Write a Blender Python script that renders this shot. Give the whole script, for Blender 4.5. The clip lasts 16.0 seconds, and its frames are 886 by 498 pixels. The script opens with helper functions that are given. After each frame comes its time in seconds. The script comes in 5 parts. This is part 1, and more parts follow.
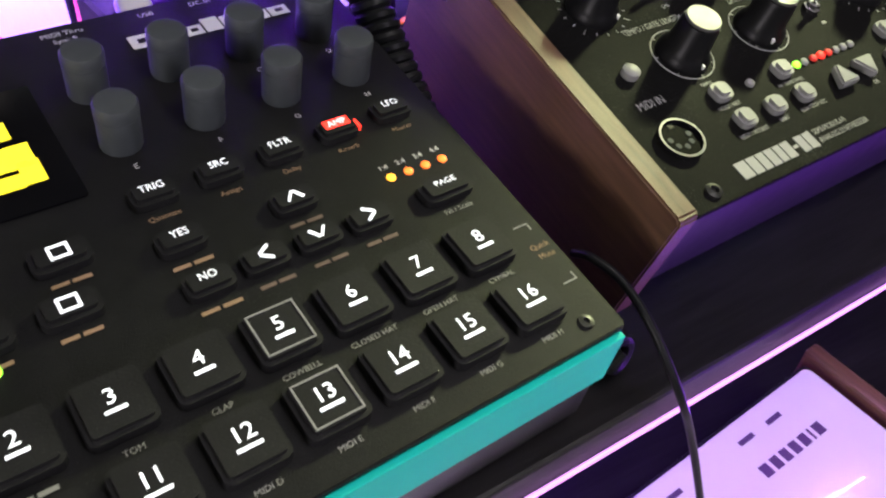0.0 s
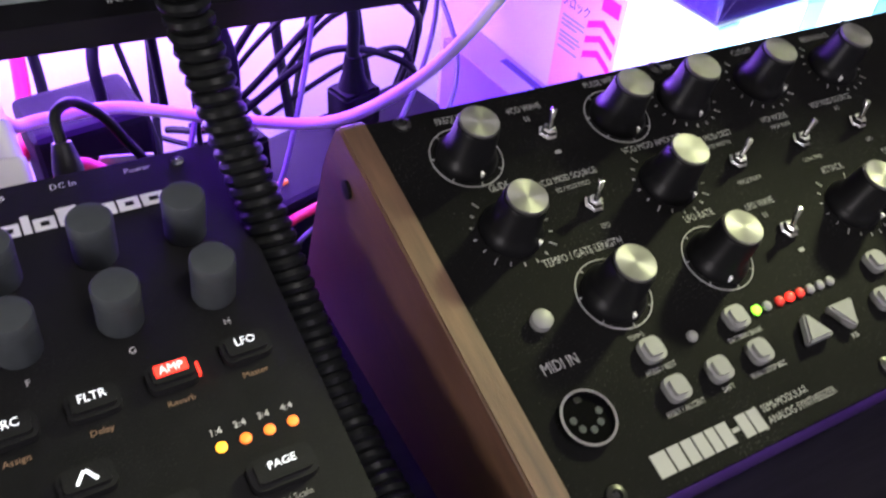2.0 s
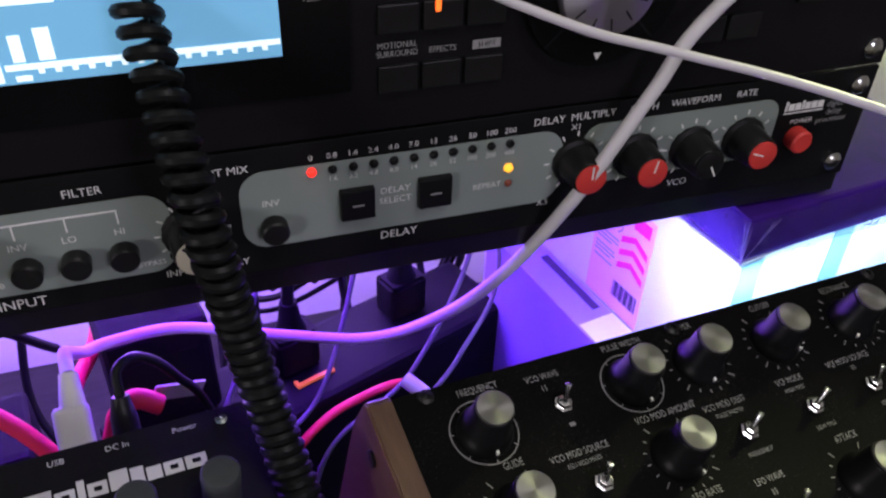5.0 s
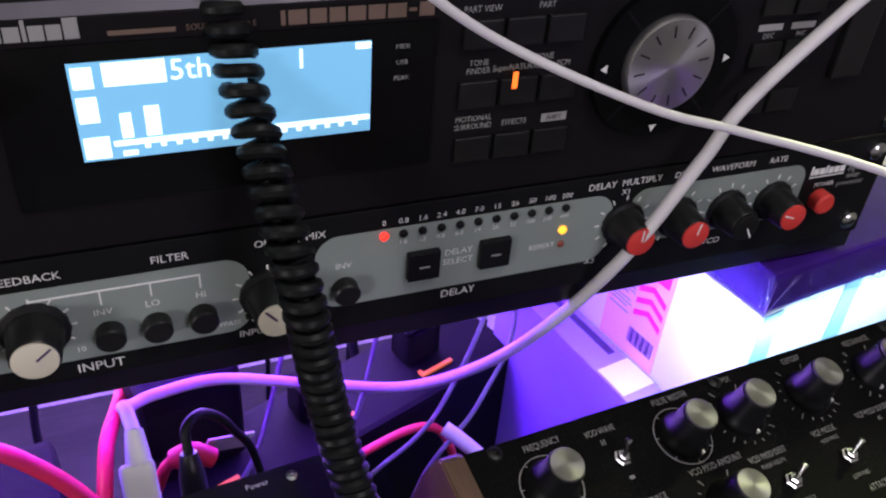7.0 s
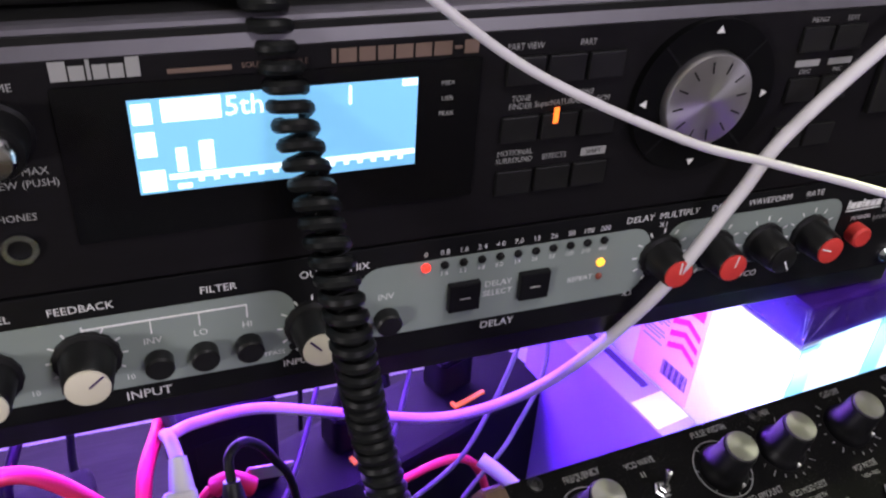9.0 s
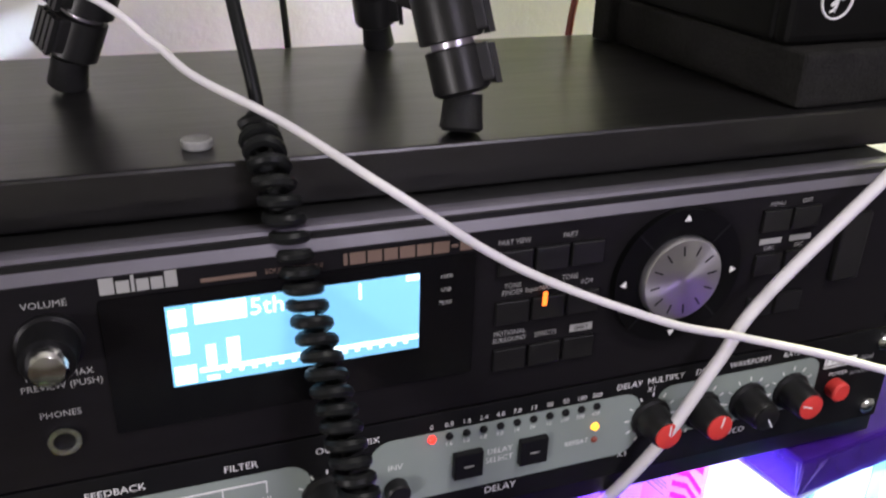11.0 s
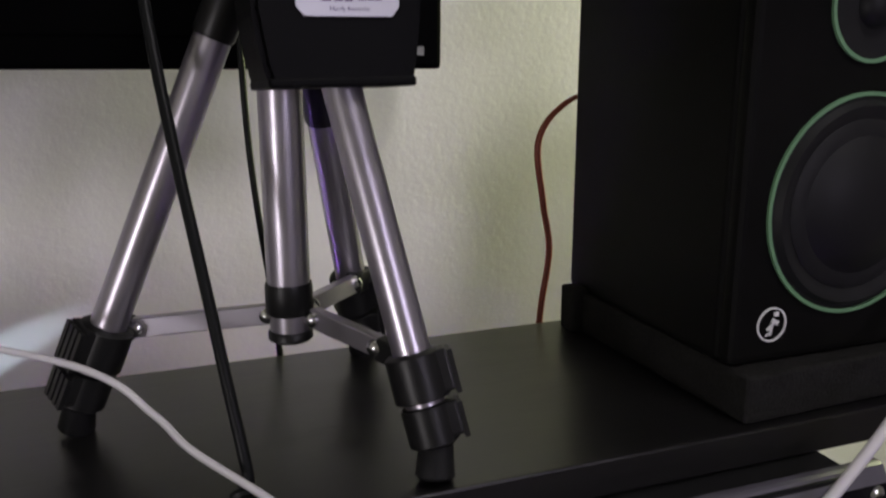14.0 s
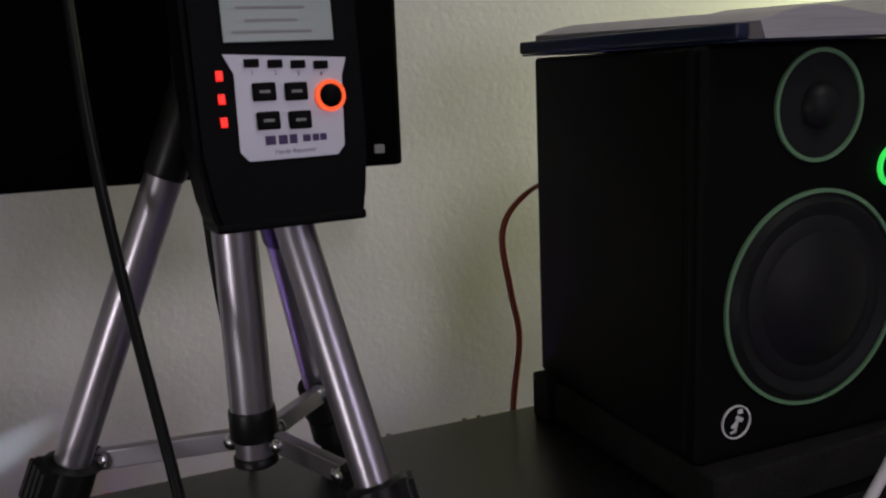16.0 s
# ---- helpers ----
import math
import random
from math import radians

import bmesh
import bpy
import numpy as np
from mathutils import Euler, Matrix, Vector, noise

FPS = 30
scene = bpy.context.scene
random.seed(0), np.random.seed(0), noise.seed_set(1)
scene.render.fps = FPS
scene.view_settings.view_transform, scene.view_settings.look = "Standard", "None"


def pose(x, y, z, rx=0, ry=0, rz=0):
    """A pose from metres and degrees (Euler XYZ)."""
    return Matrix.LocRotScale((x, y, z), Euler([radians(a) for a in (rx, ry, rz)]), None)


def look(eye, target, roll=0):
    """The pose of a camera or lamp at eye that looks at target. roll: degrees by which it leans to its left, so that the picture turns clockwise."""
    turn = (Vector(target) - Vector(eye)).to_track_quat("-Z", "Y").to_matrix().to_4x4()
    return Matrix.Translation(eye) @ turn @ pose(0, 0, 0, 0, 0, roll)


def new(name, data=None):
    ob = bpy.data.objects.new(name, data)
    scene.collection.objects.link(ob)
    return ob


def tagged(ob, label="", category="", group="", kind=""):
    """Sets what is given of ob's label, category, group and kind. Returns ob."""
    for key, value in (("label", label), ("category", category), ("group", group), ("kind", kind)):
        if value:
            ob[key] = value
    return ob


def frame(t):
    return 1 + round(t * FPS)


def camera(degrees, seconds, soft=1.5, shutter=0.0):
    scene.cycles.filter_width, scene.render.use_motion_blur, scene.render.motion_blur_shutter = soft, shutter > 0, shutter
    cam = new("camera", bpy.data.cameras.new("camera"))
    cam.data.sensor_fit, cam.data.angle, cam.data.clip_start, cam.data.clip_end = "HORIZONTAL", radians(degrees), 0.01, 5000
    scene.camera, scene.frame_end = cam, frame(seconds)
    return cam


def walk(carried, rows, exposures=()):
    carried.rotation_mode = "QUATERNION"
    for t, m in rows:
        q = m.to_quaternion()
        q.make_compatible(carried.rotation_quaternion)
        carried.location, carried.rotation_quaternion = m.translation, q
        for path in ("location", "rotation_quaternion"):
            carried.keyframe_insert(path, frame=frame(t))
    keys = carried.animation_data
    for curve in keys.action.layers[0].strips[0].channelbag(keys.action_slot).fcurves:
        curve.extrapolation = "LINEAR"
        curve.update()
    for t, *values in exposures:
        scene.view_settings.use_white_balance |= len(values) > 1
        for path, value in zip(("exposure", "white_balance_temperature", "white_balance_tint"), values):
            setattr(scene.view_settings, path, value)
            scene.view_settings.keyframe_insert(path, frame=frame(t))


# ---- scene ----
cam = camera(55.0, 16.0, soft=2.2, shutter=0.4)
PATH = [
    (0, (0.079, 0.046, 0.337), (0.813, 1.256, -1.077), 3.6),
    (0.5, (0.099, 0.063, 0.334), (0.812, 1.281, -1.083), 3.8),
    (0.7, (0.115, 0.069, 0.341), (0.747, 1.287, -1.114), 2.4),
    (1, (0.122, 0.075, 0.34), (0.808, 1.305, -1.081), 4.2),
    (1.5, (0.14, 0.089, 0.346), (0.798, 1.342, -1.067), 5.0),
    (2, (0.156, 0.092, 0.355), (0.794, 1.396, -1.021), 4.9),
    (2.5, (0.168, 0.098, 0.366), (0.768, 1.435, -0.995), 4.1),
    (3, (0.18, 0.098, 0.382), (0.72, 1.491, -0.948), 2.2),
    (3.5, (0.185, 0.101, 0.388), (0.709, 1.525, -0.915), 2.0),
    (4, (0.184, 0.102, 0.396), (0.692, 1.551, -0.885), 1.6),
    (4.5, (0.179, 0.105, 0.404), (0.697, 1.573, -0.851), 1.9),
    (5, (0.174, 0.109, 0.412), (0.71, 1.598, -0.811), 2.4),
    (5.2, (0.17, 0.111, 0.415), (0.727, 1.601, -0.798), 2.9),
    (7.3, (0.134, 0.12, 0.428), (0.79, 1.611, -0.733), 4.9),
    (7.5, (0.139, 0.116, 0.427), (0.75, 1.631, -0.727), 3.8),
    (7.8, (0.141, 0.111, 0.428), (0.717, 1.647, -0.716), 3.3),
    (8, (0.133, 0.118, 0.427), (0.75, 1.638, -0.718), 4.0),
    (8.2, (0.131, 0.119, 0.427), (0.745, 1.638, -0.72), 4.1),
    (10.3, (0.121, 0.108, 0.447), (0.757, 1.763, -0.479), 2.8),
    (10.5, (0.122, 0.104, 0.451), (0.753, 1.780, -0.441), 2.2),
    (11, (0.123, 0.102, 0.460), (0.760, 1.798, -0.388), 1.8),
    (11.5, (0.128, 0.1015, 0.4695), (0.767, 1.826, -0.3165), 1.05),
    (12, (0.127, 0.097, 0.479), (0.78, 1.838, -0.258), 0.9),
    (12.5, (0.129, 0.089, 0.486), (0.768, 1.869, -0.165), 0.1),
    (13, (0.13, 0.088, 0.497), (0.792, 1.884, -0.084), -0.0),
    (13.5, (0.13, 0.09, 0.519), (0.803, 1.9, -0.002), 0.0),
    (14, (0.128, 0.091, 0.536), (0.81, 1.91, 0.061), -0.1),
    (14.5, (0.139, 0.093, 0.556), (0.805, 1.922, 0.097), -0.9),
    (15, (0.143, 0.094, 0.559), (0.824, 1.922, 0.117), -1.6),
    (15.5, (0.143, 0.091, 0.567), (0.837, 1.917, 0.136), -2.3),
    (16, (0.145, 0.091, 0.574), (0.85, 1.917, 0.164), -2.7),
]
EXPOSURES = [(0.0, -0.07), (2.3, 0.02), (3.0, -0.17), (3.5, -0.4), (4.5, -0.73), (5.2, -0.73), (7.3, -0.36), (8.2, -0.2), (10.3, 0.07), (12.6, 0.42), (13.1, 0.2), (13.6, -0.36), (14.0, -0.86), (14.5, -1.36), (16.0, -1.62)]
walk(cam, [(t, look(eye, target, roll)) for t, eye, target, roll in PATH], EXPOSURES)

# ---------------- world, room light ----------------
world = bpy.data.worlds.new("room_dark")
scene.world = world
world.use_nodes = True
world.node_tree.nodes["Background"].inputs[0].default_value = (0.46, 0.38, 0.72, 1)
world.node_tree.nodes["Background"].inputs[1].default_value = 0.015


def area(name, loc, target, sx, sy, watts, color):
    d = bpy.data.lights.new(name, "AREA")
    d.shape, d.size, d.size_y, d.energy, d.color = "RECTANGLE", sx, sy, watts, color
    ob = new(name, d)
    ob.matrix_world = look(loc, target)
    return ob


area("ceiling_lamp_light", (0.62, -0.25, 1.5), (0.25, 0.55, 0.35), 0.4, 0.4, 10.0, (1.0, 0.945, 0.96))
area("window_light", (0.56, -0.90, 0.72), (0.25, 0.6, 0.45), 0.25, 0.35, 5.2, (0.88, 0.80, 1.0))
area("desk_lamp_light", (-0.75, -0.35, 0.31), (0.25, 0.25, 0.20), 0.16, 0.14, 5.5, (1.0, 0.93, 0.97))
area("doorway_light", (1.00, 0.585, 0.66), (0.40, 0.64, 0.46), 0.09, 0.09, 17.0, (0.93, 1.0, 0.52))
area("led_light_rack", (0.07, 0.600, 0.205), (0.07, 0.64, 0.14), 0.50, 0.010, 13.0, (0.41, 0.23, 1.0))
area("led_light_clutter", (0.14, 0.47, 0.206), (0.16, 0.43, 0.0), 0.44, 0.010, 4.2, (0.20, 0.035, 1.0))
area("led_light_gap", (0.24, 0.40, 0.203), (0.23, 0.31, 0.02), 0.20, 0.010, 0.7, (0.20, 0.03, 1.0))
area("led_light_boxes", (0.47, 0.326, 0.1810), (0.47, 0.352, 0.140), 0.18, 0.006, 0.32, (0.42, 0.72, 1.0))
area("led_light_label", (0.350, 0.336, 0.180), (0.388, 0.368, 0.13), 0.02, 0.010, 0.20, (0.50, 0.62, 1.0))
area("led_light_tier", (0.27, 0.1450, 0.1035), (0.27, 0.11, 0.0), 0.34, 0.0012, 0.24, (0.72, 0.28, 1.0))
area("led_light_front", (0.38, 0.135, 0.119), (0.38, 0.18, 0.160), 0.30, 0.006, 0.20, (0.30, 0.05, 1.0))
d = bpy.data.lights.new("wall_beam", "SPOT")
d.spot_size, d.spot_blend, d.energy, d.color, d.shadow_soft_size = radians(4.4), 0.04, 14.0, (0.72, 0.86, 1.0), 0.003
new("wall_beam", d).matrix_world = look((-0.22, 0.58, 0.235), (0.034, 0.64, 0.347))

# ---------------- materials ----------------


def mat(name, color, rough=0.5, metal=0.0, grain=0.0, scale=60.0, bump=0.0, bscale=400.0, emit=0.0, stretch=(1, 1, 1), second=None, spec=0.5, coat=0.0, specks=0.0):
    m = bpy.data.materials.new(name)
    m.use_nodes = True
    nt = m.node_tree
    b = nt.nodes["Principled BSDF"]
    b.inputs["Roughness"].default_value, b.inputs["Metallic"].default_value = rough, metal
    b.inputs["Specular IOR Level"].default_value = spec
    b.inputs["Coat Weight"].default_value = coat
    c = (*color, 1)
    b.inputs["Base Color"].default_value = c
    if emit:
        b.inputs["Emission Color"].default_value, b.inputs["Emission Strength"].default_value = c, emit
    co = nt.nodes.new("ShaderNodeTexCoord")
    mp = nt.nodes.new("ShaderNodeMapping")
    mp.inputs["Scale"].default_value = stretch
    nt.links.new(co.outputs["Object"], mp.inputs["Vector"])
    if grain:
        n1 = nt.nodes.new("ShaderNodeTexNoise")
        n1.inputs["Scale"].default_value, n1.inputs["Detail"].default_value = scale, 6
        n2 = nt.nodes.new("ShaderNodeTexNoise")
        n2.inputs["Scale"].default_value, n2.inputs["Detail"].default_value = scale * 0.13, 3
        ad = nt.nodes.new("ShaderNodeMath")
        ad.operation = "MULTIPLY_ADD"
        nt.links.new(mp.outputs[0], n1.inputs["Vector"])
        nt.links.new(mp.outputs[0], n2.inputs["Vector"])
        nt.links.new(n1.outputs["Fac"], ad.inputs[0])
        ad.inputs[1].default_value = 0.6
        sc = nt.nodes.new("ShaderNodeMath")
        sc.operation = "MULTIPLY"
        sc.inputs[1].default_value = 0.4
        nt.links.new(n2.outputs["Fac"], sc.inputs[0])
        nt.links.new(sc.outputs[0], ad.inputs[2])
        r = nt.nodes.new("ShaderNodeValToRGB")
        r.color_ramp.elements[0].position, r.color_ramp.elements[1].position = 0.3, 0.7
        lo = second or tuple(x * (1 - grain) for x in color)
        hi = tuple(min(1, x * (1 + grain * 0.6)) for x in color)
        r.color_ramp.elements[0].color, r.color_ramp.elements[1].color = (*lo, 1), (*hi, 1)
        nt.links.new(ad.outputs[0], r.inputs[0])
        nt.links.new(r.outputs[0], b.inputs["Base Color"])
        rr = nt.nodes.new("ShaderNodeMapRange")
        rr.inputs["To Min"].default_value, rr.inputs["To Max"].default_value = max(0.03, rough - 0.12), min(1, rough + 0.12)
        nt.links.new(ad.outputs[0], rr.inputs["Value"])
        nt.links.new(rr.outputs[0], b.inputs["Roughness"])
    if specks:
        sp = nt.nodes.new("ShaderNodeTexNoise")
        sp.inputs["Scale"].default_value, sp.inputs["Detail"].default_value, sp.inputs["Roughness"].default_value = 1500, 2, 0.7
        cl = nt.nodes.new("ShaderNodeTexNoise")
        cl.inputs["Scale"].default_value, cl.inputs["Detail"].default_value = 35, 3
        nt.links.new(co.outputs["Object"], sp.inputs["Vector"])
        nt.links.new(co.outputs["Object"], cl.inputs["Vector"])
        mu = nt.nodes.new("ShaderNodeMath")
        mu.operation = "MULTIPLY_ADD"
        nt.links.new(cl.outputs["Fac"], mu.inputs[0])
        mu.inputs[1].default_value = 0.35
        nt.links.new(sp.outputs["Fac"], mu.inputs[2])
        rp = nt.nodes.new("ShaderNodeMapRange")
        rp.inputs["From Min"].default_value, rp.inputs["From Max"].default_value = 0.80, 0.92
        nt.links.new(mu.outputs[0], rp.inputs["Value"])
        mx = nt.nodes.new("ShaderNodeMix")
        mx.data_type = "RGBA"
        nt.links.new(rp.outputs[0], mx.inputs["Factor"])
        if b.inputs["Base Color"].links:
            nt.links.new(b.inputs["Base Color"].links[0].from_socket, mx.inputs[6])
        else:
            mx.inputs[6].default_value = c
        mx.inputs[7].default_value = (specks, specks, specks * 0.95, 1)
        nt.links.new(mx.outputs[2], b.inputs["Base Color"])
    if bump:
        nb = nt.nodes.new("ShaderNodeTexNoise")
        nb.inputs["Scale"].default_value, nb.inputs["Detail"].default_value = bscale, 4
        nt.links.new(mp.outputs[0], nb.inputs["Vector"])
        bp = nt.nodes.new("ShaderNodeBump")
        bp.inputs["Strength"].default_value, bp.inputs["Distance"].default_value = bump, 0.001
        nt.links.new(nb.outputs["Fac"], bp.inputs["Height"])
        nt.links.new(bp.outputs[0], b.inputs["Normal"])
    return m


M_WALL = mat("wall_paint", (0.80, 0.78, 0.77), 0.75, grain=0.06, scale=9, bump=0.24, bscale=240)
M_DESK = mat("black_wood_desk", (0.012, 0.011, 0.012), 0.38, grain=0.5, scale=30, bump=0.12, bscale=90, stretch=(1, 12, 12), spec=0.12)
M_SHELF = mat("black_oak_shelf", (0.0055, 0.0052, 0.0055), 0.32, grain=0.4, scale=40, bump=0.025, bscale=120, stretch=(1, 14, 14), spec=0.75, specks=0.02)
M_PANEL = mat("black_powder_panel", (0.0085, 0.0085, 0.0093), 0.5, grain=0.3, scale=150, bump=0.25, bscale=2500, spec=0.14, specks=0.025)
M_MPANEL = mat("satin_black_panel", (0.0048, 0.0046, 0.0049), 0.6, grain=0.25, scale=120, bump=0.15, bscale=2600, spec=0.04, specks=0.05)
M_RUBBER = mat("black_rubber", (0.010, 0.010, 0.011), 0.6, grain=0.3, scale=200, bump=0.15, bscale=1800, spec=0.2, specks=0.03)
M_KNOBG = mat("grey_rubber_knob", (0.050, 0.057, 0.062), 0.62, grain=0.2, scale=200, bump=0.1, bscale=2000, spec=0.25)
M_GLOSS = mat("glossy_black_plastic", (0.007, 0.007, 0.008), 0.38, spec=0.15)
M_PLAST = mat("black_plastic", (0.009, 0.009, 0.0095), 0.4, grain=0.2, scale=100, spec=0.3)
M_SILVER = mat("spun_aluminium", (0.22, 0.217, 0.21), 0.5, 0.75, grain=0.15, scale=300)
tan = M_SILVER.node_tree.nodes.new("ShaderNodeTangent")
tan.direction_type, tan.axis = "RADIAL", "Z"
M_SILVER.node_tree.links.new(tan.outputs[0], M_SILVER.node_tree.nodes["Principled BSDF"].inputs["Tangent"])
M_SILVER.node_tree.nodes["Principled BSDF"].inputs["Anisotropic"].default_value = 0.8
M_CHROME = mat("nickel", (0.6, 0.6, 0.62), 0.18, 1.0)
M_ALU = mat("anodised_aluminium", (0.44, 0.415, 0.47), 0.33, 0.85, grain=0.08, scale=60)
M_PRINT = mat("white_print", (0.75, 0.75, 0.76), 0.6)
M_PRINTG = mat("grey_print", (0.29, 0.29, 0.29), 0.6)
M_PRINTO = mat("amber_print", (0.32, 0.20, 0.12), 0.6)
M_GOLD = mat("dull_gold_print", (0.15, 0.10, 0.08), 0.5)
M_KEYLIT = mat("lit_legend", (0.92, 0.95, 1.0), 0.5, emit=1.3)
M_REDLIT = mat("red_lit_legend", (1.0, 0.035, 0.02), 0.5, emit=2.8)
M_REDGLOW = mat("red_key_glow", (0.6, 0.03, 0.02), 0.5, emit=0.5)
M_ORANGE = mat("orange_led", (1.0, 0.22, 0.03), 0.4, emit=1.6)
M_YELLOW = mat("yellow_led", (1.0, 0.46, 0.035), 0.4, emit=2.2)
M_GREENL = mat("green_led", (0.35, 1.0, 0.05), 0.4, emit=2.4)
M_RED = mat("red_led", (1.0, 0.022, 0.014), 0.4, emit=3.0)
M_OLED = mat("yellow_display", (1.0, 0.78, 0.03), 0.4, emit=1.5)
M_BTN = mat("grey_button", (0.22, 0.22, 0.22), 0.5, grain=0.1, scale=200)
M_WOOD = mat("walnut", (0.105, 0.054, 0.028), 0.45, grain=0.55, scale=45, bump=0.15, bscale=300, stretch=(9, 1, 9))
# cyan light reflected by the case front, put in as colour and emission
M_TEAL = mat("turquoise_edge_light", (0.004, 0.48, 0.40), 0.55, spec=0.2, emit=0.14)
M_INTEG = mat("dark_grey_metal", (0.0085, 0.0078, 0.0092), 0.5, 0.0, grain=0.2, scale=160, stretch=(1, 8, 1), spec=0.08)
M_BEVEL = mat("light_grey_bevel", (0.13, 0.122, 0.15), 0.45, 0.5, grain=0.1, scale=100)
M_GLASS = mat("black_window", (0.004, 0.004, 0.005), 0.15, spec=0.25)
M_LCDB = mat("lcd_blue", (0.15, 0.39, 0.62), 0.4, emit=1.2)
M_LCDW = mat("lcd_white", (0.80, 0.94, 1.0), 0.4, emit=1.6)
M_LEX = mat("grey_green_enamel", (0.23, 0.27, 0.255), 0.45, grain=0.12, scale=30)
M_LEXB = mat("black_enamel", (0.008, 0.008, 0.009), 0.45, grain=0.2, scale=80, spec=0.08)
M_REDCAP = mat("red_cap", (0.62, 0.045, 0.04), 0.45)
M_CREAM = mat("cream_cap", (0.62, 0.58, 0.48), 0.5)
M_WHITEC = mat("white_cable", (0.62, 0.60, 0.63), 0.45)
M_BLACKC = mat("black_cable", (0.0085, 0.0092, 0.0095), 0.4, spec=0.13)
M_REDC = mat("red_cable", (0.75, 0.03, 0.07), 0.45)
M_WIRE = mat("brown_red_wire", (0.22, 0.05, 0.03), 0.4)
M_SPK = mat("speaker_vinyl", (0.0042, 0.0041, 0.0040), 0.55, grain=0.3, scale=60, bump=0.1, bscale=900, spec=0.07)
M_CONE = mat("paper_cone", (0.014, 0.014, 0.015), 0.5, grain=0.2, scale=90, spec=0.15)
M_DOME = mat("dust_cap", (0.010, 0.010, 0.011), 0.5, spec=0.18)
M_RING = mat("green_trim_ring", (0.13, 0.26, 0.14), 0.5)
M_GREENLIT = mat("green_power_ring", (0.05, 1.0, 0.12), 0.4, emit=2.0)
M_FOAM = mat("charcoal_foam", (0.017, 0.0165, 0.016), 0.95, grain=0.5, scale=500, bump=0.9, bscale=900, spec=0.1)
M_CARD = mat("white_carton", (0.72, 0.72, 0.76), 0.55, grain=0.05, scale=20)
M_LABEL = mat("pink_label", (0.80, 0.40, 0.66), 0.5)
M_MAG = mat("magenta_print", (0.85, 0.02, 0.30), 0.5)
M_INK = mat("dark_ink", (0.05, 0.02, 0.10), 0.5)
M_TEALB = mat("teal_tape", (0.25, 0.42, 0.48), 0.4)
# package and film: the purple light on them is mixed into their colours
M_BAG = mat("purple_lit_package", (0.055, 0.014, 0.26), 0.4, grain=0.4, scale=60, spec=0.2)
M_FILM = mat("purple_lit_film", (0.10, 0.05, 0.36), 0.12, spec=0.5)
M_FILM.node_tree.nodes["Principled BSDF"].inputs["Alpha"].default_value = 0.30
M_FOLD = mat("film_crease", (0.30, 0.22, 0.60), 0.15, coat=1.0)
M_SOCKET = mat("dull_black_plastic", (0.0065, 0.0055, 0.0085), 0.6, grain=0.3, scale=80, spec=0.10)
# purple LED light put into the low carton's base colour
M_CARDLIT = mat("purple_lit_carton", (0.34, 0.24, 0.72), 0.55, grain=0.06, scale=20)
M_AMBER = mat("amber_switch", (1.0, 0.22, 0.05), 0.4, emit=0.55)
M_GREYC = mat("grey_cable", (0.10, 0.09, 0.12), 0.4)
M_TV = mat("tv_black", (0.0015, 0.0015, 0.0018), 0.4, spec=0.015)
M_PAPER = mat("paper_pages", (0.36, 0.34, 0.38), 0.6, grain=0.2, scale=30, stretch=(1, 1, 40))
M_BLUEC = mat("blue_folder", (0.012, 0.020, 0.05), 0.4)
M_H4 = mat("rubberised_black", (0.003, 0.003, 0.0034), 0.5, grain=0.2, scale=150, spec=0.07)
M_H4P = mat("silver_faceplate", (0.52, 0.52, 0.57), 0.4, 0.3)
M_H4S = mat("recorder_screen", (0.32, 0.38, 0.36), 0.3, emit=0.06)
M_STRIP = mat("purple_led_strip", (0.80, 0.35, 1.0), 0.4, emit=1.5)
M_ARTW = mat("white_faceplate", (0.62, 0.60, 0.66), 0.2, grain=0.04, scale=30, coat=0.6)
M_FLOOR = mat("floor_boards", (0.14, 0.09, 0.06), 0.5, grain=0.4, scale=14, stretch=(1, 8, 1))

# ---------------- mesh helpers ----------------


def link(name, bm, material, smooth=False):
    me = bpy.data.meshes.new(name)
    bm.normal_update()
    bm.to_mesh(me)
    bm.free()
    me.materials.append(material)
    if smooth:
        for p in me.polygons:
            p.use_smooth = True
        me.set_sharp_from_angle(angle=radians(40))
    return new(name, me)


def part(name, bm, material, parent, label="", smooth=False):
    ob = link(name, bm, material, smooth)
    ob.parent = parent
    if label:
        tagged(ob, label)
    return ob


def again(src, parent, m):
    """A second object on the same mesh, for a repeated part."""
    ob = src.copy()
    scene.collection.objects.link(ob)
    ob.parent = parent
    ob.matrix_basis = m
    return ob


def thing(name, m, label, category, group=""):
    ob = new(name)
    ob.empty_display_size = 0.02
    ob.matrix_basis = m
    return tagged(ob, label, category, group)


def box(x0, x1, y0, y1, z0, z1, bevel=0.0, seg=2, bm=None):
    bm = bm or bmesh.new()
    r = bmesh.ops.create_cube(bm, size=1.0)
    bmesh.ops.transform(bm, verts=r["verts"], matrix=Matrix.Translation(((x0 + x1) / 2, (y0 + y1) / 2, (z0 + z1) / 2)) @ Matrix.Diagonal((x1 - x0, y1 - y0, z1 - z0, 1)))
    if bevel:
        es = {e for v in r["verts"] for e in v.link_edges}
        bmesh.ops.bevel(bm, geom=list(es), offset=bevel, segments=seg, affect="EDGES", profile=0.6)
    return bm


